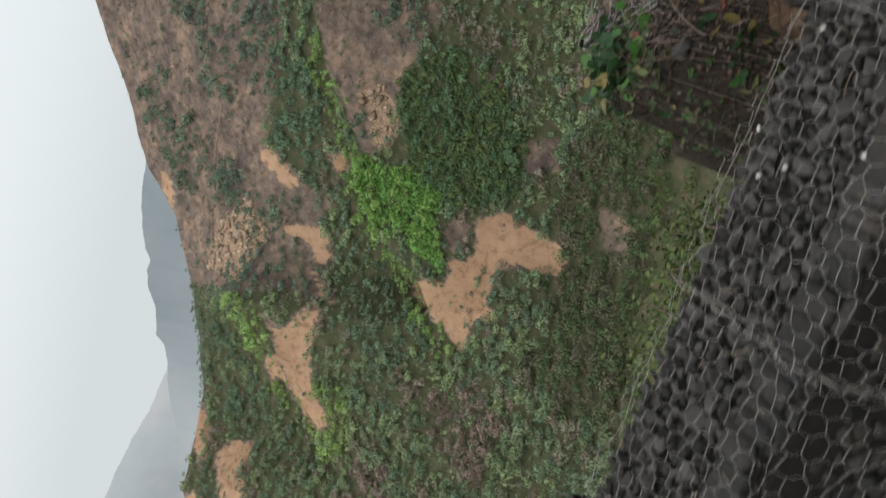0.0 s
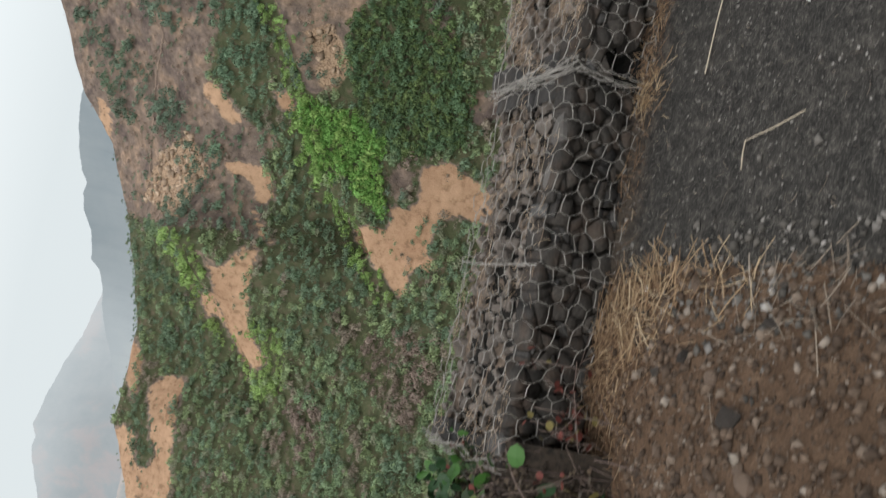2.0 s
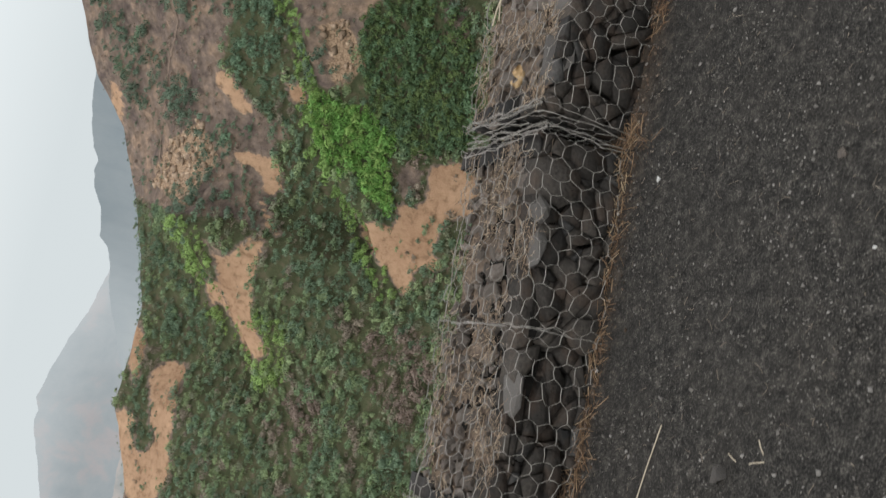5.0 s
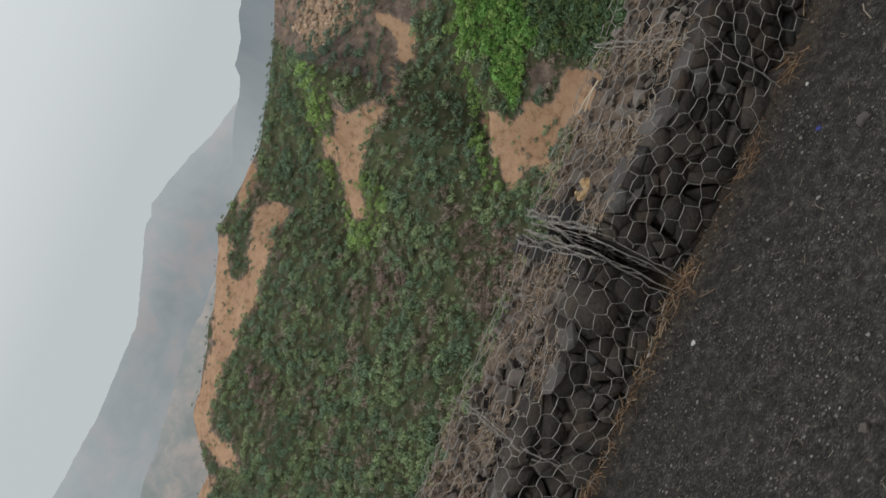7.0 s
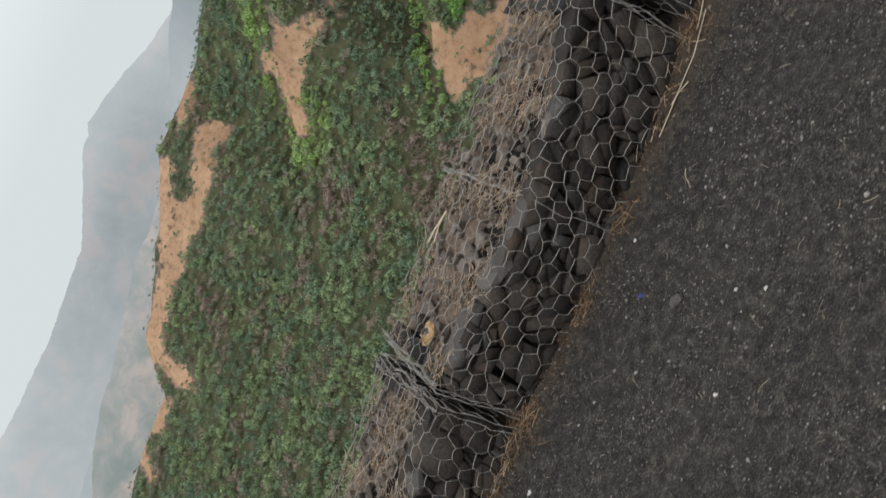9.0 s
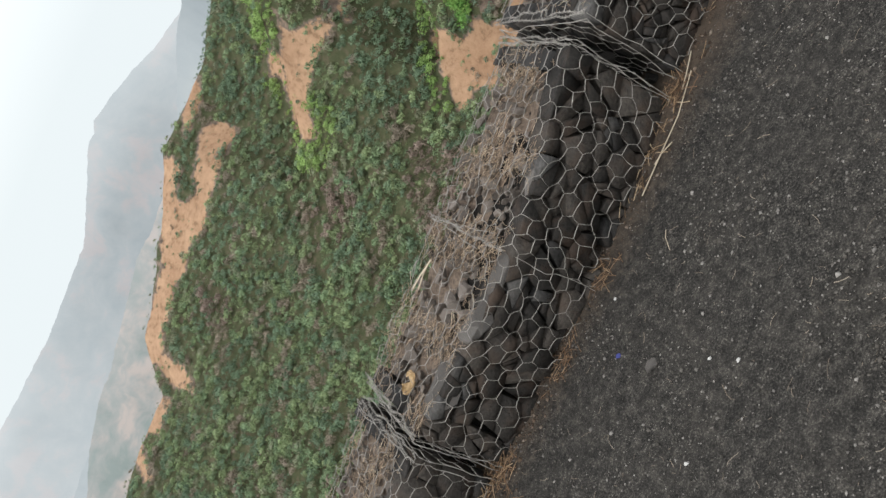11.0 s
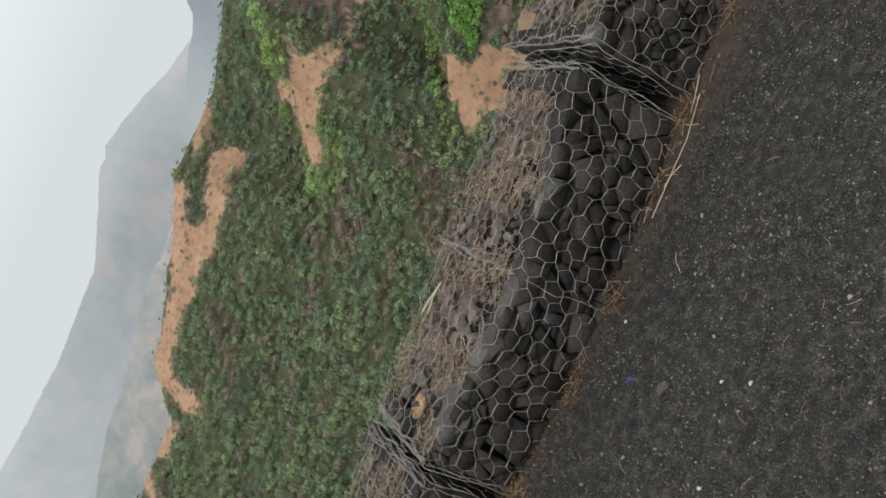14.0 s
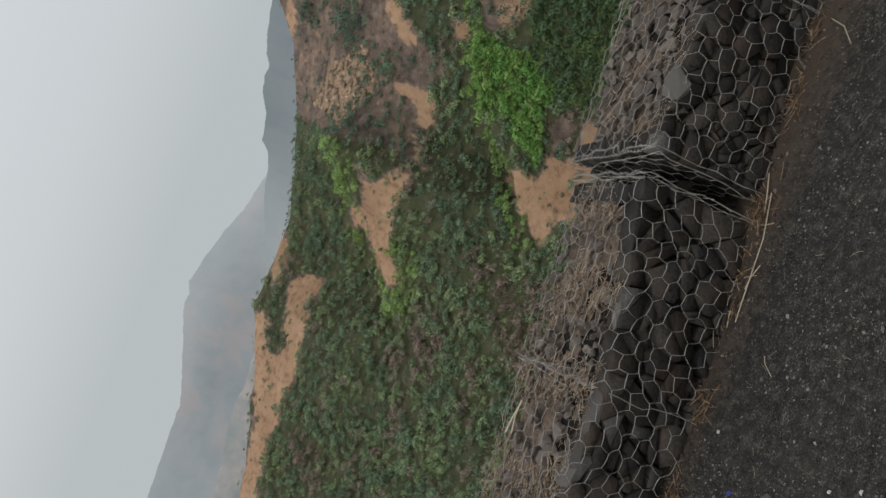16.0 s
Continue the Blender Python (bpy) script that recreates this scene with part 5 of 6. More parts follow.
TUFTS = [(-0.78, -0.07, 0.05, 0.025, 90), (-1.2, -0.09, 0.12, 0.03, 110), (-1.5, -0.06, 0.07, 0.04, 110), (-1.62, -0.10, 0.05, 0.05, 120), (0.03, -0.02, 0.04, 0.05, 150),
         (0.92, -0.06, 0.04, 0.02, 70), (0.55, -0.08, 0.06, 0.02, 50), (1.35, 0.0, 0.15, 0.02, 45), (1.7, 0.04, 0.04, 0.03, 70), (2.15, 0.09, 0.07, 0.03, 90), (2.45, 0.12, 0.05, 0.03, 60),
         (-0.2, -0.04, 0.15, 0.02, 90), (-0.5, -0.07, 0.16, 0.02, 150), (-1.0, -0.09, 0.16, 0.025, 150), (-2.0, -0.06, 0.15, 0.03, 60)]
for i, (x, y, rx, ry, c) in enumerate(TUFTS):
    straw_tuft(x, y, rx, ry, int(c * (0.9 if i < 4 or 5 < i < 9 else 0.65)), 900 + 7 * i, MAT_RUST if i % 4 != 3 else MAT_STRAW, "orange-brown dry straw along the foot of the baskets", (0.02, 0.09), lift=0.35)
straw_tuft(-2.42, -0.24, 0.13, 0.11, 260, 991, MAT_STRAW, "pale dry grass lying against the earth heap", (0.04, 0.16), 0.08, 0.9, 1.6, heap_height)
straw_tuft(-2.46, -0.20, 0.16, 0.13, 620, 995, MAT_RUST, "matted orange-brown chaff over the edge of the earth heap", (0.015, 0.08), 0.15, None, 3.2, heap_height)
straw_tuft(-2.75, -0.12, 0.16, 0.07, 420, 996, MAT_RUST, "matted chaff between basket and earth heap", (0.015, 0.09), 0.2, None, 3.2, heap_height)
straw_tuft(-2.60, 0.0, 0.14, 0.06, 260, 992, MAT_RUST, "dry grass between basket and earth heap", (0.05, 0.17), 0.22, 0.8, 1.4, heap_height)
straw_tuft(-2.36, -0.62, 0.08, 0.14, 60, 993, MAT_STRAW, "stiff yellow grass stalks at the edge of the heap", (0.06, 0.18), 0.25, 0.9, 2.4, heap_height)
straw_tuft(-2.40, -1.0, 0.16, 0.16, 110, 994, MAT_OLDSTRAW, "dry weeds on the earth heap", (0.04, 0.17), 0.2, 0.3, 3.2, heap_height)


def stalk(points, radius, label, mat=None):
    ob = new("stalk", tube_mesh("stalk", [np.array(points, float)], radius, mat or MAT_BLEACHED, 5))
    tagged(ob, label, "straw")


stalk([(-1.04, -0.505, 0.006), (-1.2, -0.47, 0.009), (-1.4, -0.43, 0.008), (-1.6, -0.40, 0.006)], 0.0022, "long pale straw lying on the asphalt")
stalk([(-1.836, -0.865, 0.006), (-1.87, -0.75, 0.008), (-1.894, -0.636, 0.009), (-1.94, -0.63, 0.008), (-1.99, -0.63, 0.006)], 0.0021, "bent pale straw lying on the asphalt")
stalk([(1.78, 0.0, 0.014), (1.596, -0.047, 0.010), (1.431, -0.056, 0.010), (1.264, -0.064, 0.008)], 0.0024, "long pale straw at the foot of the basket")
stalk([(1.494, -0.08, 0.006), (1.44, -0.06, 0.012), (1.393, -0.047, 0.008)], 0.0022, "short pale straw at the foot of the basket")
stalk([(1.70, 0.0, 0.012), (1.78, 0.02, 0.018), (1.86, 0.06, 0.012)], 0.0024, "pale straw in front of the gap between baskets")
stalk([(2.509, 0.043, 0.008), (2.46, -0.05, 0.012), (2.38, -0.117, 0.006)], 0.0022, "bent pale straw on the asphalt beside the basket")
stalk([(1.177, -0.278, 0.005), (1.15, -0.30, 0.008), (1.117, -0.347, 0.005)], 0.0015, "thin pale straw lying on the asphalt")
for p, q in [((-1.02, -0.92), (-1.056, -0.943)), ((-1.092, -0.897), (-1.077, -0.95)), ((-1.078, -0.813), (-1.096, -0.848))]:
    stalk([(*p, 0.005), ((p[0] + q[0]) / 2, (p[1] + q[1]) / 2, 0.008), (*q, 0.005)], 0.0022, "short white chip of stalk lying on the asphalt")


def white_cord():
    t = np.linspace(0, 1, 18)
    x = -1.446 + 0.016 * np.sin(t * 7)
    y = -1.08 - 0.10 * t
    z = 0.008 + 0.004 * np.sin(t * 14)
    ob = new("cord", tube_mesh("cord", [np.stack([x, y, z], -1)], 0.0036, MAT_WHITE, 6))
    tagged(ob, "short white twisted cord dropped on the road", "cord")


white_cord()


def pebble(x, y, s, meshes, label, mat=None, flat=0.6, z=None):
    me = meshes[int(abs(x * 100)) % len(meshes)]
    if mat:
        me = me.copy()
        me.materials[0] = mat
    ob = new("pebble" if not mat else "scrap", me)
    z0 = float(road_height(np.array([x]), np.array([y]))[0]) if z is None else z
    ob.matrix_basis = pose(x, y, z0 + s * flat * 0.5, 5, -6, x * 200) @ Matrix.Diagonal((s, s * 0.8, s * flat, 1))
    tagged(ob, label, "pebble" if not mat else "litter")


pebble(-1.141, -0.796, 0.034, SLABS, "pale grey rock lying on the asphalt", flat=0.75)
pebble(0.734, -0.538, 0.027, SLABS, "small grey stone lying on the asphalt")
for x, y, s in [(-0.275, -0.045, 0.011), (-0.159, -0.257, 0.013), (0.893, -0.858, 0.009), (0.853, -0.751, 0.008), (0.534, -0.863, 0.009), (0.866, -0.194, 0.009), (-1.464, -0.831, 0.009), (-2.38, -0.23, 0.02),
                (-2.2, -0.05, 0.014), (-1.2, -1.15, 0.010), (-0.9, -0.1, 0.009), (-0.45, -1.2, 0.008)]:
    h = float(heap_height(np.array([x]), np.array([y]))[0]) if x < -2.15 else None
    pebble(x, y, s, DUSTY, "small white scrap on the ground", MAT_WHITE, z=h)
pebble(0.695, -0.357, 0.012, DUSTY, "small blue scrap on the asphalt", MAT_BLUE, 0.5)
pebble(-0.169, -1.058, 0.02, DUSTY, "small grey stone lying on the asphalt")
for x, y in [(-3.77, -1.07), (-4.1, -0.88), (-4.1, -0.97), (-4.13, -1.2), (-3.97, -0.87)]:
    pebble(x, y, 0.009, DUSTY, "small white scrap caught in the tall basket's net", MAT_WHITE, z=0.615)
pebble(-3.08, -0.04, 0.03, DUSTY, "white scrap by the end of the basket", MAT_WHITE, z=-0.07)


def curled_husk(x, y, z):
    """A dry maize husk: some curled blades, cupped across their width, with short fibres."""
    r = rng_of(55)
    ob = thing("dry_husk", pose(x, y, z), "curled dry husk of bright straw yellow on the basket", "husk")
    for k in range(5):
        turn, bow, wide = (0.3, 0.9, 2.6, 3.5, 4.9)[k], r.uniform(1.6, 3.0), r.uniform(0.012, 0.022)
        t = np.linspace(0, 1, 9)
        reach = 0.055 * np.sin(bow * t) / math.sin(min(bow, 1.57)) * r.uniform(0.75, 1.05)
        rise = 0.012 + 0.038 * (1 - np.cos(bow * t)) / 2
        half = wide * np.sin(math.pi * (0.12 + 0.85 * t)) ** 0.7
        rows = []
        for u in (-1, -0.5, 0, 0.5, 1):
            side = u * half
            rows.append(np.stack([reach * math.cos(turn) - side * math.sin(turn), reach * math.sin(turn) + side * math.cos(turn), rise + 0.35 * half * u * u], -1))
        v = np.concatenate(rows)
        f = np.array([(i * 9 + j, i * 9 + j + 1, i * 9 + j + 10, i * 9 + j + 9) for i in range(4) for j in range(8)])
        child("blade", mesh_arrays("blade", v, f, MAT_HUSK, True), ob)


curled_husk(0.20, 0.20, 0.405)
for sx, sy, sz, w, d, tx in [(0.27, 0.02, 0.37, 0.12, 0.075, 40), (0.60, -0.01, 0.375, 0.09, 0.045, 45), (2.04, 0.12, 0.485, 0.09, 0.06, 30)]:
    slab = new("slab", SLABS[int(w * 1000) % 8])
    slab.matrix_basis = pose(sx, sy, sz, tx, 4, 8) @ Matrix.Diagonal((w, d, 0.022, 1))
    tagged(slab, "flat grey slab tilted over the basket's front edge", "stone", "slabs on the baskets")
stalk([(0.51, 0.52, 0.447), (0.57, 0.50, 0.453), (0.66, 0.47, 0.452)], 0.0042, "pale straw stalk on top of the basket")
stalk([(0.52, 0.47, 0.445), (0.59, 0.475, 0.454), (0.66, 0.475, 0.453)], 0.0034, "pale straw stalk on top of the basket")

# ---- plants by the gap ----


def leaf_disc(bm, m, s, seed):
    r = rng_of(seed)
    vs = []
    for k in range(9):
        a = k / 9 * 2 * math.pi
        rad = s * (1.0 + 0.18 * math.cos(a)) * r.uniform(0.92, 1.06)
        vs.append(bm.verts.new(m @ Vector((rad * math.cos(a), rad * 0.82 * math.sin(a), 0.12 * s * math.cos(2 * a)))))
    c = bm.verts.new(m @ Vector((0, 0, -0.1 * s)))
    for k in range(9):
        bm.faces.new((c, vs[k], vs[(k + 1) % 9]))


def creeper():
    r = rng_of(66)
    ob = thing("creeper", pose(-3.12, 0.3, 0.0), "creeper with round green leaves and red ones at the basket's end", "plant")
    stems = []
    for i in range(26):
        y0 = r.uniform(-0.25, 0.30)
        top = np.array([r.uniform(-0.12, 0.10), y0, r.uniform(0.15, 0.36)])
        end = top + (r.uniform(-0.28, 0.1), r.uniform(-0.15, 0.15), -r.uniform(0.05, 0.45))
        mid = (top + end) / 2 + (r.uniform(-0.12, 0.0), 0, r.uniform(0, 0.06))
        t = np.linspace(0, 1, 7)[:, None]
        stems.append((1 - t) ** 2 * top + 2 * t * (1 - t) * mid + t * t * end)
    shoots = [child("stem", tube_mesh("stem", [s], 0.003, MAT_TWIG, 5), ob) for s in stems]
    for i in range(130):
        s = stems[i % 26][int(r.integers(0, 7) * r.uniform(0.2, 1.0))]
        bm = bmesh.new()
        kind = r.uniform()
        size = r.uniform(0.02, 0.05) if kind < 0.66 else r.uniform(0.012, 0.026)
        m = Matrix.Translation(Vector(s) + Vector(r.normal(0, 0.035, 3))) @ Euler((r.normal(0.7, 0.5), r.normal(-0.5, 0.5), r.uniform(0, 6.28))).to_matrix().to_4x4()
        leaf_disc(bm, m, size, 700 + i)
        mat = MAT_LEAF if kind < 0.56 else MAT_DRYLEAF if kind < 0.76 else MAT_REDLEAF
        part("leaf", bm, mat, shoots[i % 26], "" if mat is MAT_LEAF else "small red leaf" if mat is MAT_REDLEAF else "olive brown leaf")


creeper()


def red_shoots():
    r = rng_of(67)
    ob = thing("creeper", pose(-2.95, 0.0, 0.0), "red-leaved shoots climbing the low basket's front", "plant")
    for k in range(9):
        x = r.uniform(-0.16, 0.25)
        t = np.linspace(0, 1, 6)
        line = np.stack([x + r.normal(0, 0.06) * t, -0.03 - 0.05 * np.sin(t * 2.5), 0.32 * t * r.uniform(0.5, 1.05)], -1)
        shoot = child("stem", tube_mesh("stem", [line], 0.002, MAT_TWIG, 5), ob)
        for i in range(7):
            bm = bmesh.new()
            m = Matrix.Translation(Vector(line[int(r.integers(1, 6))]) + Vector(r.normal(0, 0.02, 3))) @ Euler((r.normal(1.2, 0.4), r.normal(0, 0.4), r.uniform(0, 6.28))).to_matrix().to_4x4()
            leaf_disc(bm, m, r.uniform(0.009, 0.02), 2100 + 10 * k + i)
            part("leaf", bm, MAT_REDLEAF if r.uniform() < 0.75 else MAT_DRYLEAF, shoot)


red_shoots()


def bank_height(x, y):
    rise = smooth(-0.5, 0.08, y + 0.25 * (x + 3.3))
    side = smooth(-3.60, -3.40, x + 0.05 * fbm(x, y, 0.3, 2, 95) - 0.4 * np.maximum(0, 0.12 - y))
    foot = -0.62 - 1.35 * np.maximum(0, y + 0.9)
    z = foot + (0.30 - 0.5 * smooth(0.34, 0.6, y) - 0.22 * smooth(0.12, -0.35, y) - foot) * rise * side
    return z + 0.030 * fbm(x, y, 0.22, 4, 96) + 0.012 * fbm(x, y, 0.05, 2, 97)


def collapsed_bank():
    """Dark earth left standing at the end of the low basket, with roots, leaf litter and hanging leaves."""
    ob = new("earth_bank", grid_mesh("earth_bank", np.arange(-3.86, -2.98, 0.016), np.arange(-0.55, 0.66, 0.016), bank_height, MAT_BANK))
    tagged(ob, "dark crumbling earth bank at the end of the basket", "earth bank", kind="structure")
    r = rng_of(98)
    lines = []
    for _ in range(190):
        x, y = r.uniform(-3.72, -3.08), r.uniform(-0.42, 0.45)
        n = r.uniform(0.05, 0.24)
        a = r.normal(1.3, 0.8)
        t = np.linspace(0, 1, 6)
        px, py = x + n * t * math.cos(a), y + n * t * math.sin(a) + r.normal(0, 0.02) * t * t
        pz = bank_height(px, py) + r.uniform(0.004, 0.02) + r.uniform(0, 0.05) * np.sin(math.pi * t)
        lines.append(np.stack([px, py, pz], -1))
    tagged(new("dry_twigs", tube_mesh("dry_twigs", lines, r.uniform(0.0008, 0.0022, len(lines)), MAT_ROOT, 4)), "dry stems and roots matted over the earth bank", "twigs", kind="stuff")
    places, sizes = [], []
    for _ in range(1500):
        x, y = r.uniform(-3.74, -3.05), r.uniform(-0.45, 0.42)
        places.append((x, y, float(bank_height(np.array([x]), np.array([y]))[0]) + 0.004))
        sizes.append(0.004 + 0.02 * r.uniform() ** 3)
    v, f = many_rocks(np.array(places), np.array(sizes), 99)
    tagged(new("soil_clods", mesh_arrays("soil_clods", v, f, MAT_BANKCLOD)), "dark clods and leaf litter on the earth bank", "gravel", kind="stuff")
    lx, ly = r.uniform(-3.64, -3.06, 1700), r.uniform(-0.52, 0.44, 1700)
    v, f = many_rocks(np.stack([lx, ly, bank_height(lx, ly) + 0.008], -1), r.uniform(0.006, 0.022, 1700), 94, 0.35)
    tagged(new("leaf_litter", mesh_arrays("leaf_litter", v, f, MAT_LITTER)), "brown dead leaves and crumbs of stone on the earth bank", "leaf litter", kind="stuff")
    pale = []
    for _ in range(120):
        x, y = r.uniform(-3.56, -3.08), r.uniform(-0.46, 0.35)
        n, a = r.uniform(0.08, 0.30), r.normal(-1.2, 0.5)
        t = np.linspace(0, 1, 6)
        px, py = x + n * t * math.cos(a) * 0.7, y + n * t * math.sin(a)
        pale.append(np.stack([px, py, bank_height(px, py) + 0.012 + r.uniform(0.01, 0.05) * np.sin(math.pi * t)], -1))
    tagged(new("dry_twigs", tube_mesh("dry_twigs", pale, r.uniform(0.0009, 0.002, len(pale)), MAT_TWIG, 4)), "pale dry stalks hanging over the earth bank", "twigs", kind="stuff")
    for x, y, s in [(-3.46, 0.12, 0.065), (-3.38, -0.05, 0.04), (-3.60, 0.05, 0.04), (-3.28, 0.02, 0.05), (-3.53, 0.16, 0.095), (-3.50, -0.02, 0.06), (-3.47, 0.26, 0.05), (-3.44, -0.14, 0.05), (-3.56, 0.28, 0.045), (-3.40, -0.24, 0.045)]:
        z = float(bank_height(np.array([x]), np.array([y]))[0])
        stone = new("rock", GREYS[int(s * 1000) % 20])
        stone.matrix_basis = pose(x, y, z + s * 0.4, 20, -10, x * 300) @ Matrix.Diagonal((s, s * 0.9, s * 0.75, 1))
        tagged(stone, "grey stone lodged in the earth bank", "rock", "stones in the earth bank")
    plant = thing("creeper", pose(-3.45, 0.25, 0.2), "creeper with dark green leaves hanging over the earth bank", "plant")
    for i in range(340):
        if i < 130:
            x, y = r.normal(-3.53, 0.045), r.uniform(-0.3, 0.42)
        elif i < 250:
            x, y = r.uniform(-3.6, -3.12), r.normal(0.33, 0.06)
        else:
            x, y = r.uniform(-3.6, -3.12), r.uniform(-0.2, 0.3)
        z = float(bank_height(np.array([x]), np.array([y]))[0]) + r.uniform(0.0, 0.07) + (r.uniform(0.0, 0.12) if 130 <= i < 250 else 0)
        size = r.uniform(0.014, 0.040)
        bm = bmesh.new()
        m = Matrix.Translation(Vector((x + 3.45, y - 0.25, z - 0.2))) @ Euler((r.normal(0.7, 0.5), r.normal(-0.4, 0.5), r.uniform(0, 6.28))).to_matrix().to_4x4()
        leaf_disc(bm, m, size, 1700 + i)
        part("leaf", bm, MAT_DARKLEAF if r.uniform() < 0.72 else MAT_LEAF if r.uniform() < 0.5 else MAT_DRYLEAF, plant)


collapsed_bank()


def hanging_weeds():
    """Small dark leaves grown over the crumbled bank and the wall of the washed-out gap."""
    r = rng_of(103)
    n = 9000
    x, y = r.uniform(-3.95, -3.05, n), r.uniform(-0.75, 0.55, n)
    wall = r.uniform(size=n) < 0.62
    x = np.where(wall, -3.50 + 0.4 * np.maximum(0, 0.12 - y) + r.normal(0, 0.075, n), x)
    z = np.maximum(bank_height(x, y), road_height(x, y))
    good = (z < 0.33) & (fbm(x, y, 0.35, 3, 104) + r.normal(0, 0.3, n) > -0.05) & ((x < -3.2) | (y > 0.1))
    c = np.stack([x, y, z + r.uniform(0.0, 0.05, n)], -1)[good]
    n = len(c)
    nrm = r.normal(size=(n, 3)) * 0.6 + (-0.5, -0.2, 0.7)
    nrm /= np.linalg.norm(nrm, axis=1, keepdims=True)
    a = np.cross(nrm, r.normal(size=(n, 3)))
    a /= np.linalg.norm(a, axis=1, keepdims=True)
    b = np.cross(nrm, a)
    s = 0.006 + 0.026 * r.uniform(size=(n, 1)) ** 2
    v = np.stack([c - a * s, c + b * s * 0.6, c + a * s * 1.1, c - b * s * 0.6], 1)
    tagged(new("weeds", mesh_arrays("weeds", v.reshape(-1, 3), np.arange(4 * n).reshape(-1, 4), MAT_WEED)), "small dark green and brown weeds grown over the crumbled bank", "weeds", kind="stuff")


hanging_weeds()


def twigs(x, y, z, n, seed, length, label, mat=MAT_ROOT):
    r = rng_of(seed)
    lines = []
    for _ in range(n):
        p = np.array([x, y, z]) + r.normal(0, 1, 3) * (0.16, 0.10, 0.03)
        d = r.normal(size=3) * (1, 1, 0.5)
        d /= np.linalg.norm(d)
        k = r.normal(0, 0.25, 3)
        t = np.linspace(0, 1, 5)[:, None]
        lines.append(p + length * r.uniform(0.4, 1.1) * (t * d + t * t * k * 0.4))
    tagged(new("dry_twigs", tube_mesh("dry_twigs", lines, r.uniform(0.001, 0.0028, n), mat, 4)), label, "twigs", kind="stuff")


twigs(-2.95, 0.0, 0.08, 40, 501, 0.2, "tangle of dry grey twigs at the end of the basket", MAT_TWIG)
twigs(-3.18, 0.25, -0.05, 50, 503, 0.28, "dry stems tangled under the creeper")
twigs(-3.17, -0.15, -0.06, 34, 511, 0.2, "dry stems and roots along the washed-out bank")
twigs(-3.27, -0.4, -0.08, 34, 512, 0.2, "dry stems and roots along the washed-out bank")
twigs(-3.36, -0.62, -0.06, 34, 513, 0.2, "dry stems and roots along the washed-out bank")
twigs(-3.44, -0.82, -0.02, 34, 514, 0.2, "dry stems and roots along the washed-out bank")
twigs(0.012, 0.3, 0.12, 60, 515, 0.16, "dry stalks caught between two baskets", MAT_TWIG)
twigs(-3.3, -0.25, -0.1, 60, 502, 0.26, "dry twigs and roots hanging in the washed-out gap")


def bush(x, y, z, size, n, seed, mat, label, leaf=0.035):
    r = rng_of(seed)
    ob = thing("bush", pose(x, y, z), label, "bush")
    ends = []
    for _ in range(16):
        d = r.normal(size=3)
        d[2] = abs(d[2]) + 0.35
        d /= np.linalg.norm(d)
        t = np.linspace(0, 1, 6)[:, None]
        ends.append(t * d * size * r.uniform(0.6, 1.0) + t * t * r.normal(0, 0.12, 3) * size)
    for e in ends:
        child("branch", tube_mesh("branch", [e], 0.006, MAT_TWIG, 5), ob)
    c = np.array(ends)[r.integers(0, 16, n), r.integers(2, 6, n)] + r.normal(0, 0.15 * size, (n, 3))
    nrm = r.normal(size=(n, 3)) + (0, 0, 0.8)
    nrm /= np.linalg.norm(nrm, axis=1, keepdims=True)
    a = np.cross(nrm, r.normal(size=(n, 3)))
    a /= np.linalg.norm(a, axis=1, keepdims=True)
    b = np.cross(nrm, a)
    s = r.uniform(0.5, 1.1, (n, 1)) * leaf
    v = np.stack([c - a * s, c + b * s * 0.45, c + a * s, c - b * s * 0.45], 1)
    tagged(child("leaves", mesh_arrays("leaves", v.reshape(-1, 3), np.arange(4 * n).reshape(-1, 4), mat), ob), kind="stuff")


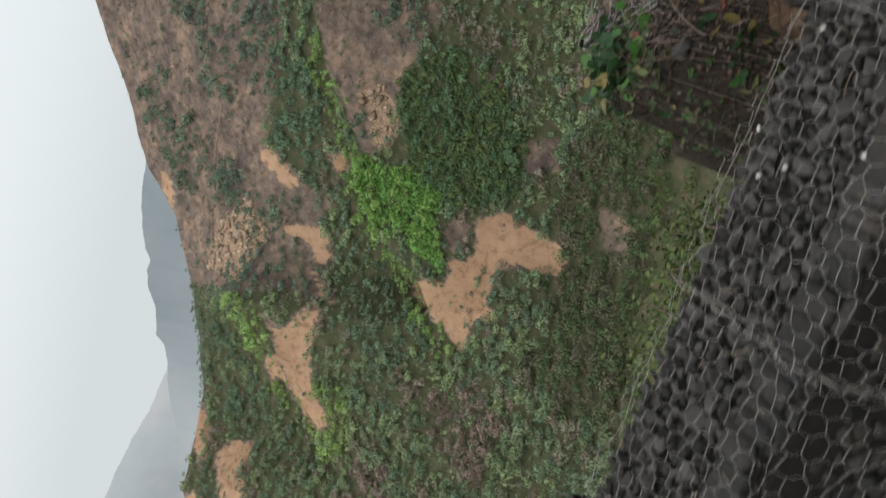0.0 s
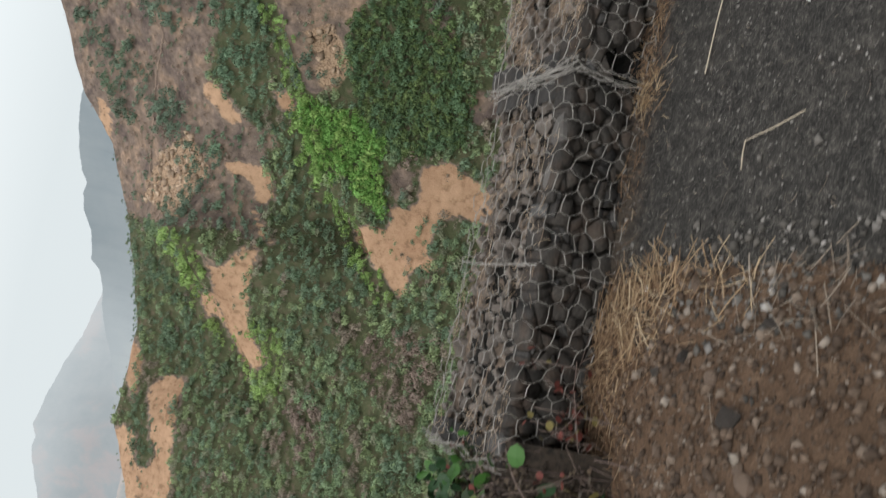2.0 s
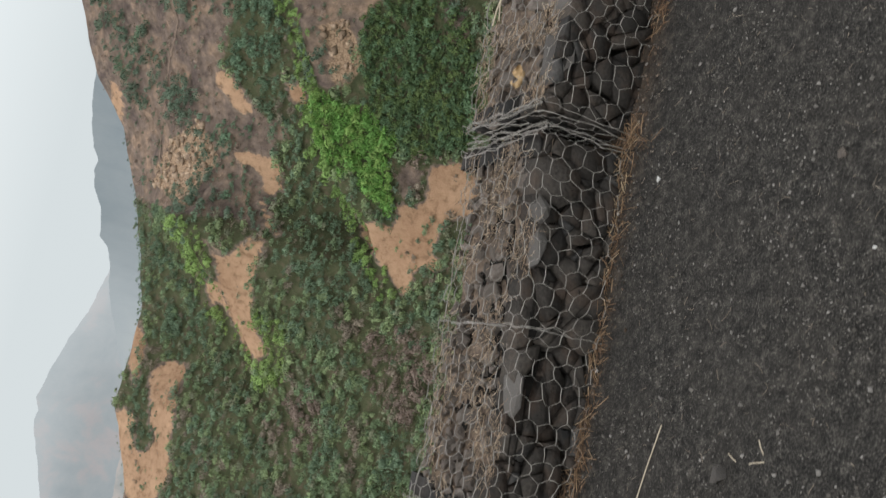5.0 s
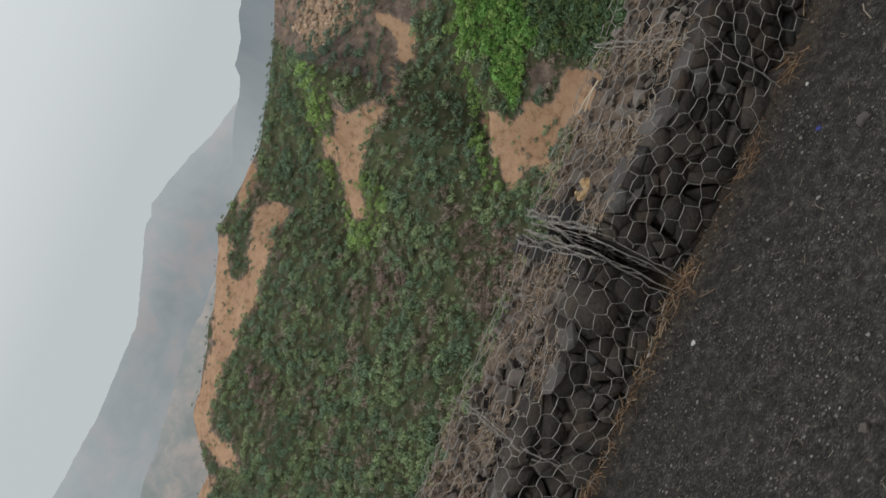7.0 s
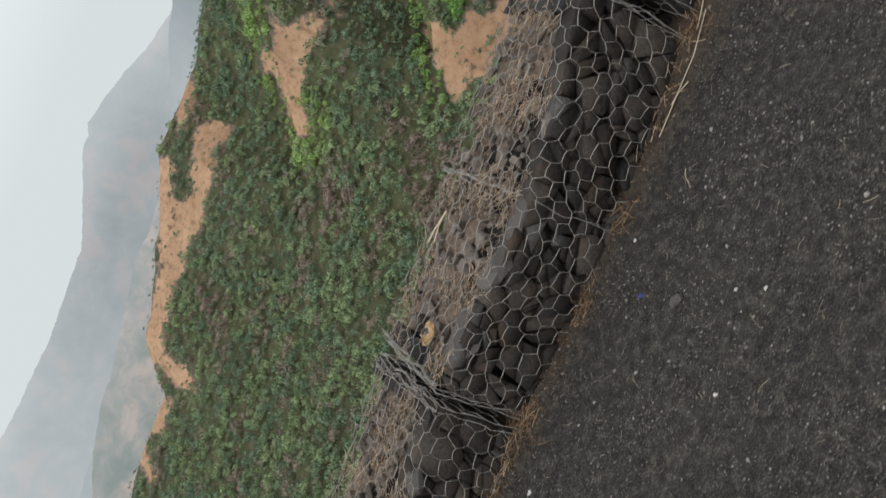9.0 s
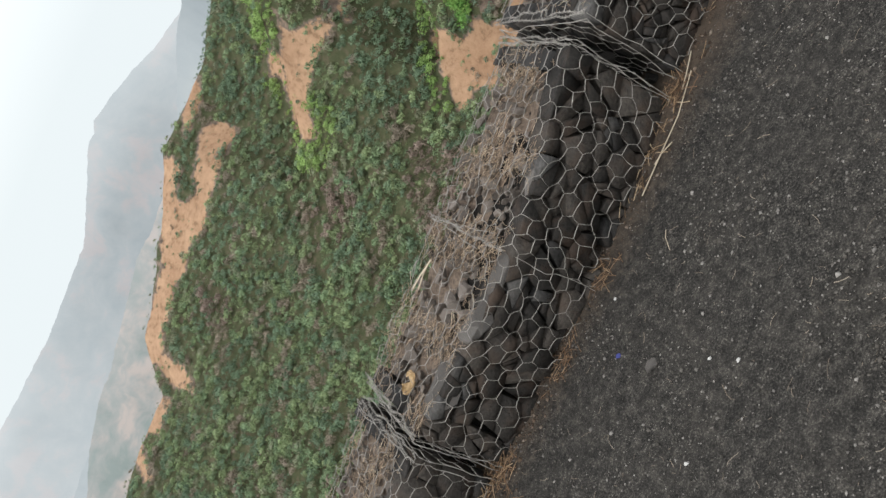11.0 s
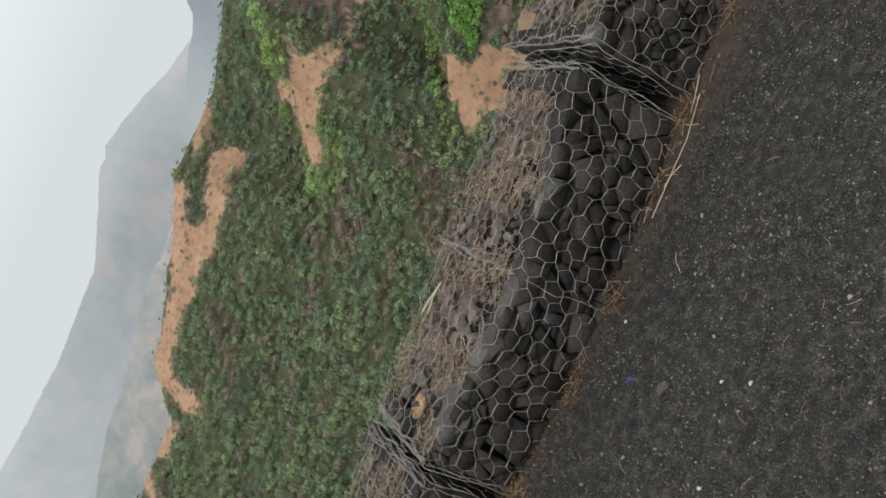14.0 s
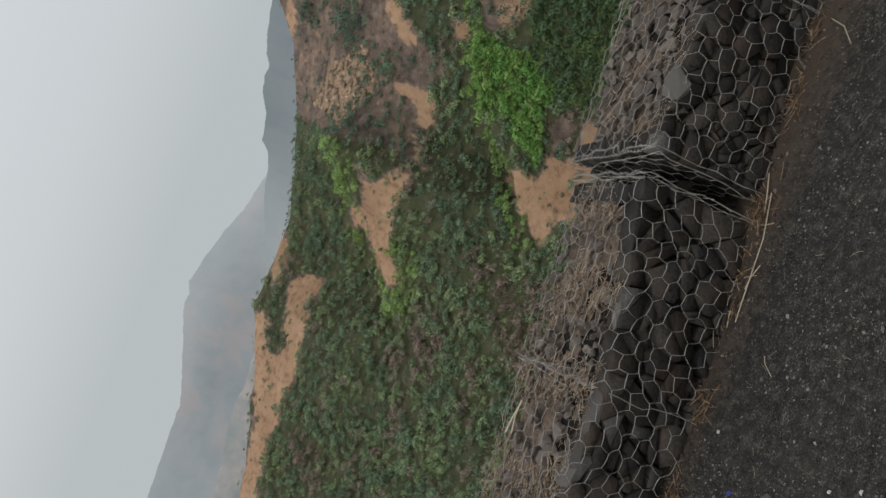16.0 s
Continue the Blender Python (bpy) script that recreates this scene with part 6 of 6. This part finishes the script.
bush(-3.85, 0.42, -1.25, 0.5, 1500, 606, MAT_BUSH, "yellow-green weeds growing under the earth bank", 0.022)
bush(-4.3, 0.75, -1.5, 0.55, 1500, 607, MAT_BUSH, "yellow-green weeds growing behind the tall basket", 0.022)
bush(-3.6, 0.85, -1.3, 0.55, 1600, 608, MAT_BUSH, "green weeds growing behind the earth bank", 0.022)
bush(-4.15, 1.9, -1.75, 0.75, 2600, 601, MAT_BUSH, "yellow-green bush on the slope below the gap")
bush(-3.3, 2.4, -2.2, 0.7, 1800, 602, MAT_BUSH, "green bush on the slope below the gap")
bush(-4.9, 2.3, -2.1, 0.9, 2400, 603, MAT_BUSH, "olive bush on the slope behind the basket")
bush(-5.6, 1.6, -1.6, 0.9, 2400, 604, MAT_BUSH, "olive bush on the slope behind the basket")
bush(-3.9, 3.6, -3.4, 1.0, 2200, 605, MAT_BUSH, "green bush lower on the slope")


def slope_grass():
    r = rng_of(88)
    n = 9000
    x, y = r.uniform(-7.5, -2.9, n), r.uniform(-0.6, 4.5, n)
    inside = (x < -3.2 + 0.3 * r.uniform(size=n)) | (y > 0.9)
    z = np.maximum(road_height(x, y), np.where(y > 2.3, ground_height(x, y), -99))
    good = inside & (z < -0.2) & (fbm(x, y, 1.3, 3, 89) > -0.25)
    p = np.stack([x, y, z - 0.01], -1)[good]
    k = len(p)
    a = r.uniform(0, 6.283, k)
    h = r.uniform(0.06, 0.24, k)[:, None]
    bend = np.stack([np.cos(a), np.sin(a), 0 * a], -1)
    side = np.stack([-np.sin(a), np.cos(a), 0 * a], -1) * r.uniform(0.004, 0.012, (k, 1))
    up = np.array([0, 0, 1.0])
    v = np.stack([p - side, p + side, p + up * h * 0.6 + bend * h * 0.2 + side * 0.7, p + up * h * 0.9 + bend * h * 0.7], 1)
    f = np.array([(0, 1, 2, 3)]) + 4 * np.arange(k)[:, None]
    tagged(new("grass", mesh_arrays("grass", v.reshape(-1, 3), f, MAT_BUSH)), "green grass and weeds on the steep slope below the gap", "grass", kind="stuff")


slope_grass()
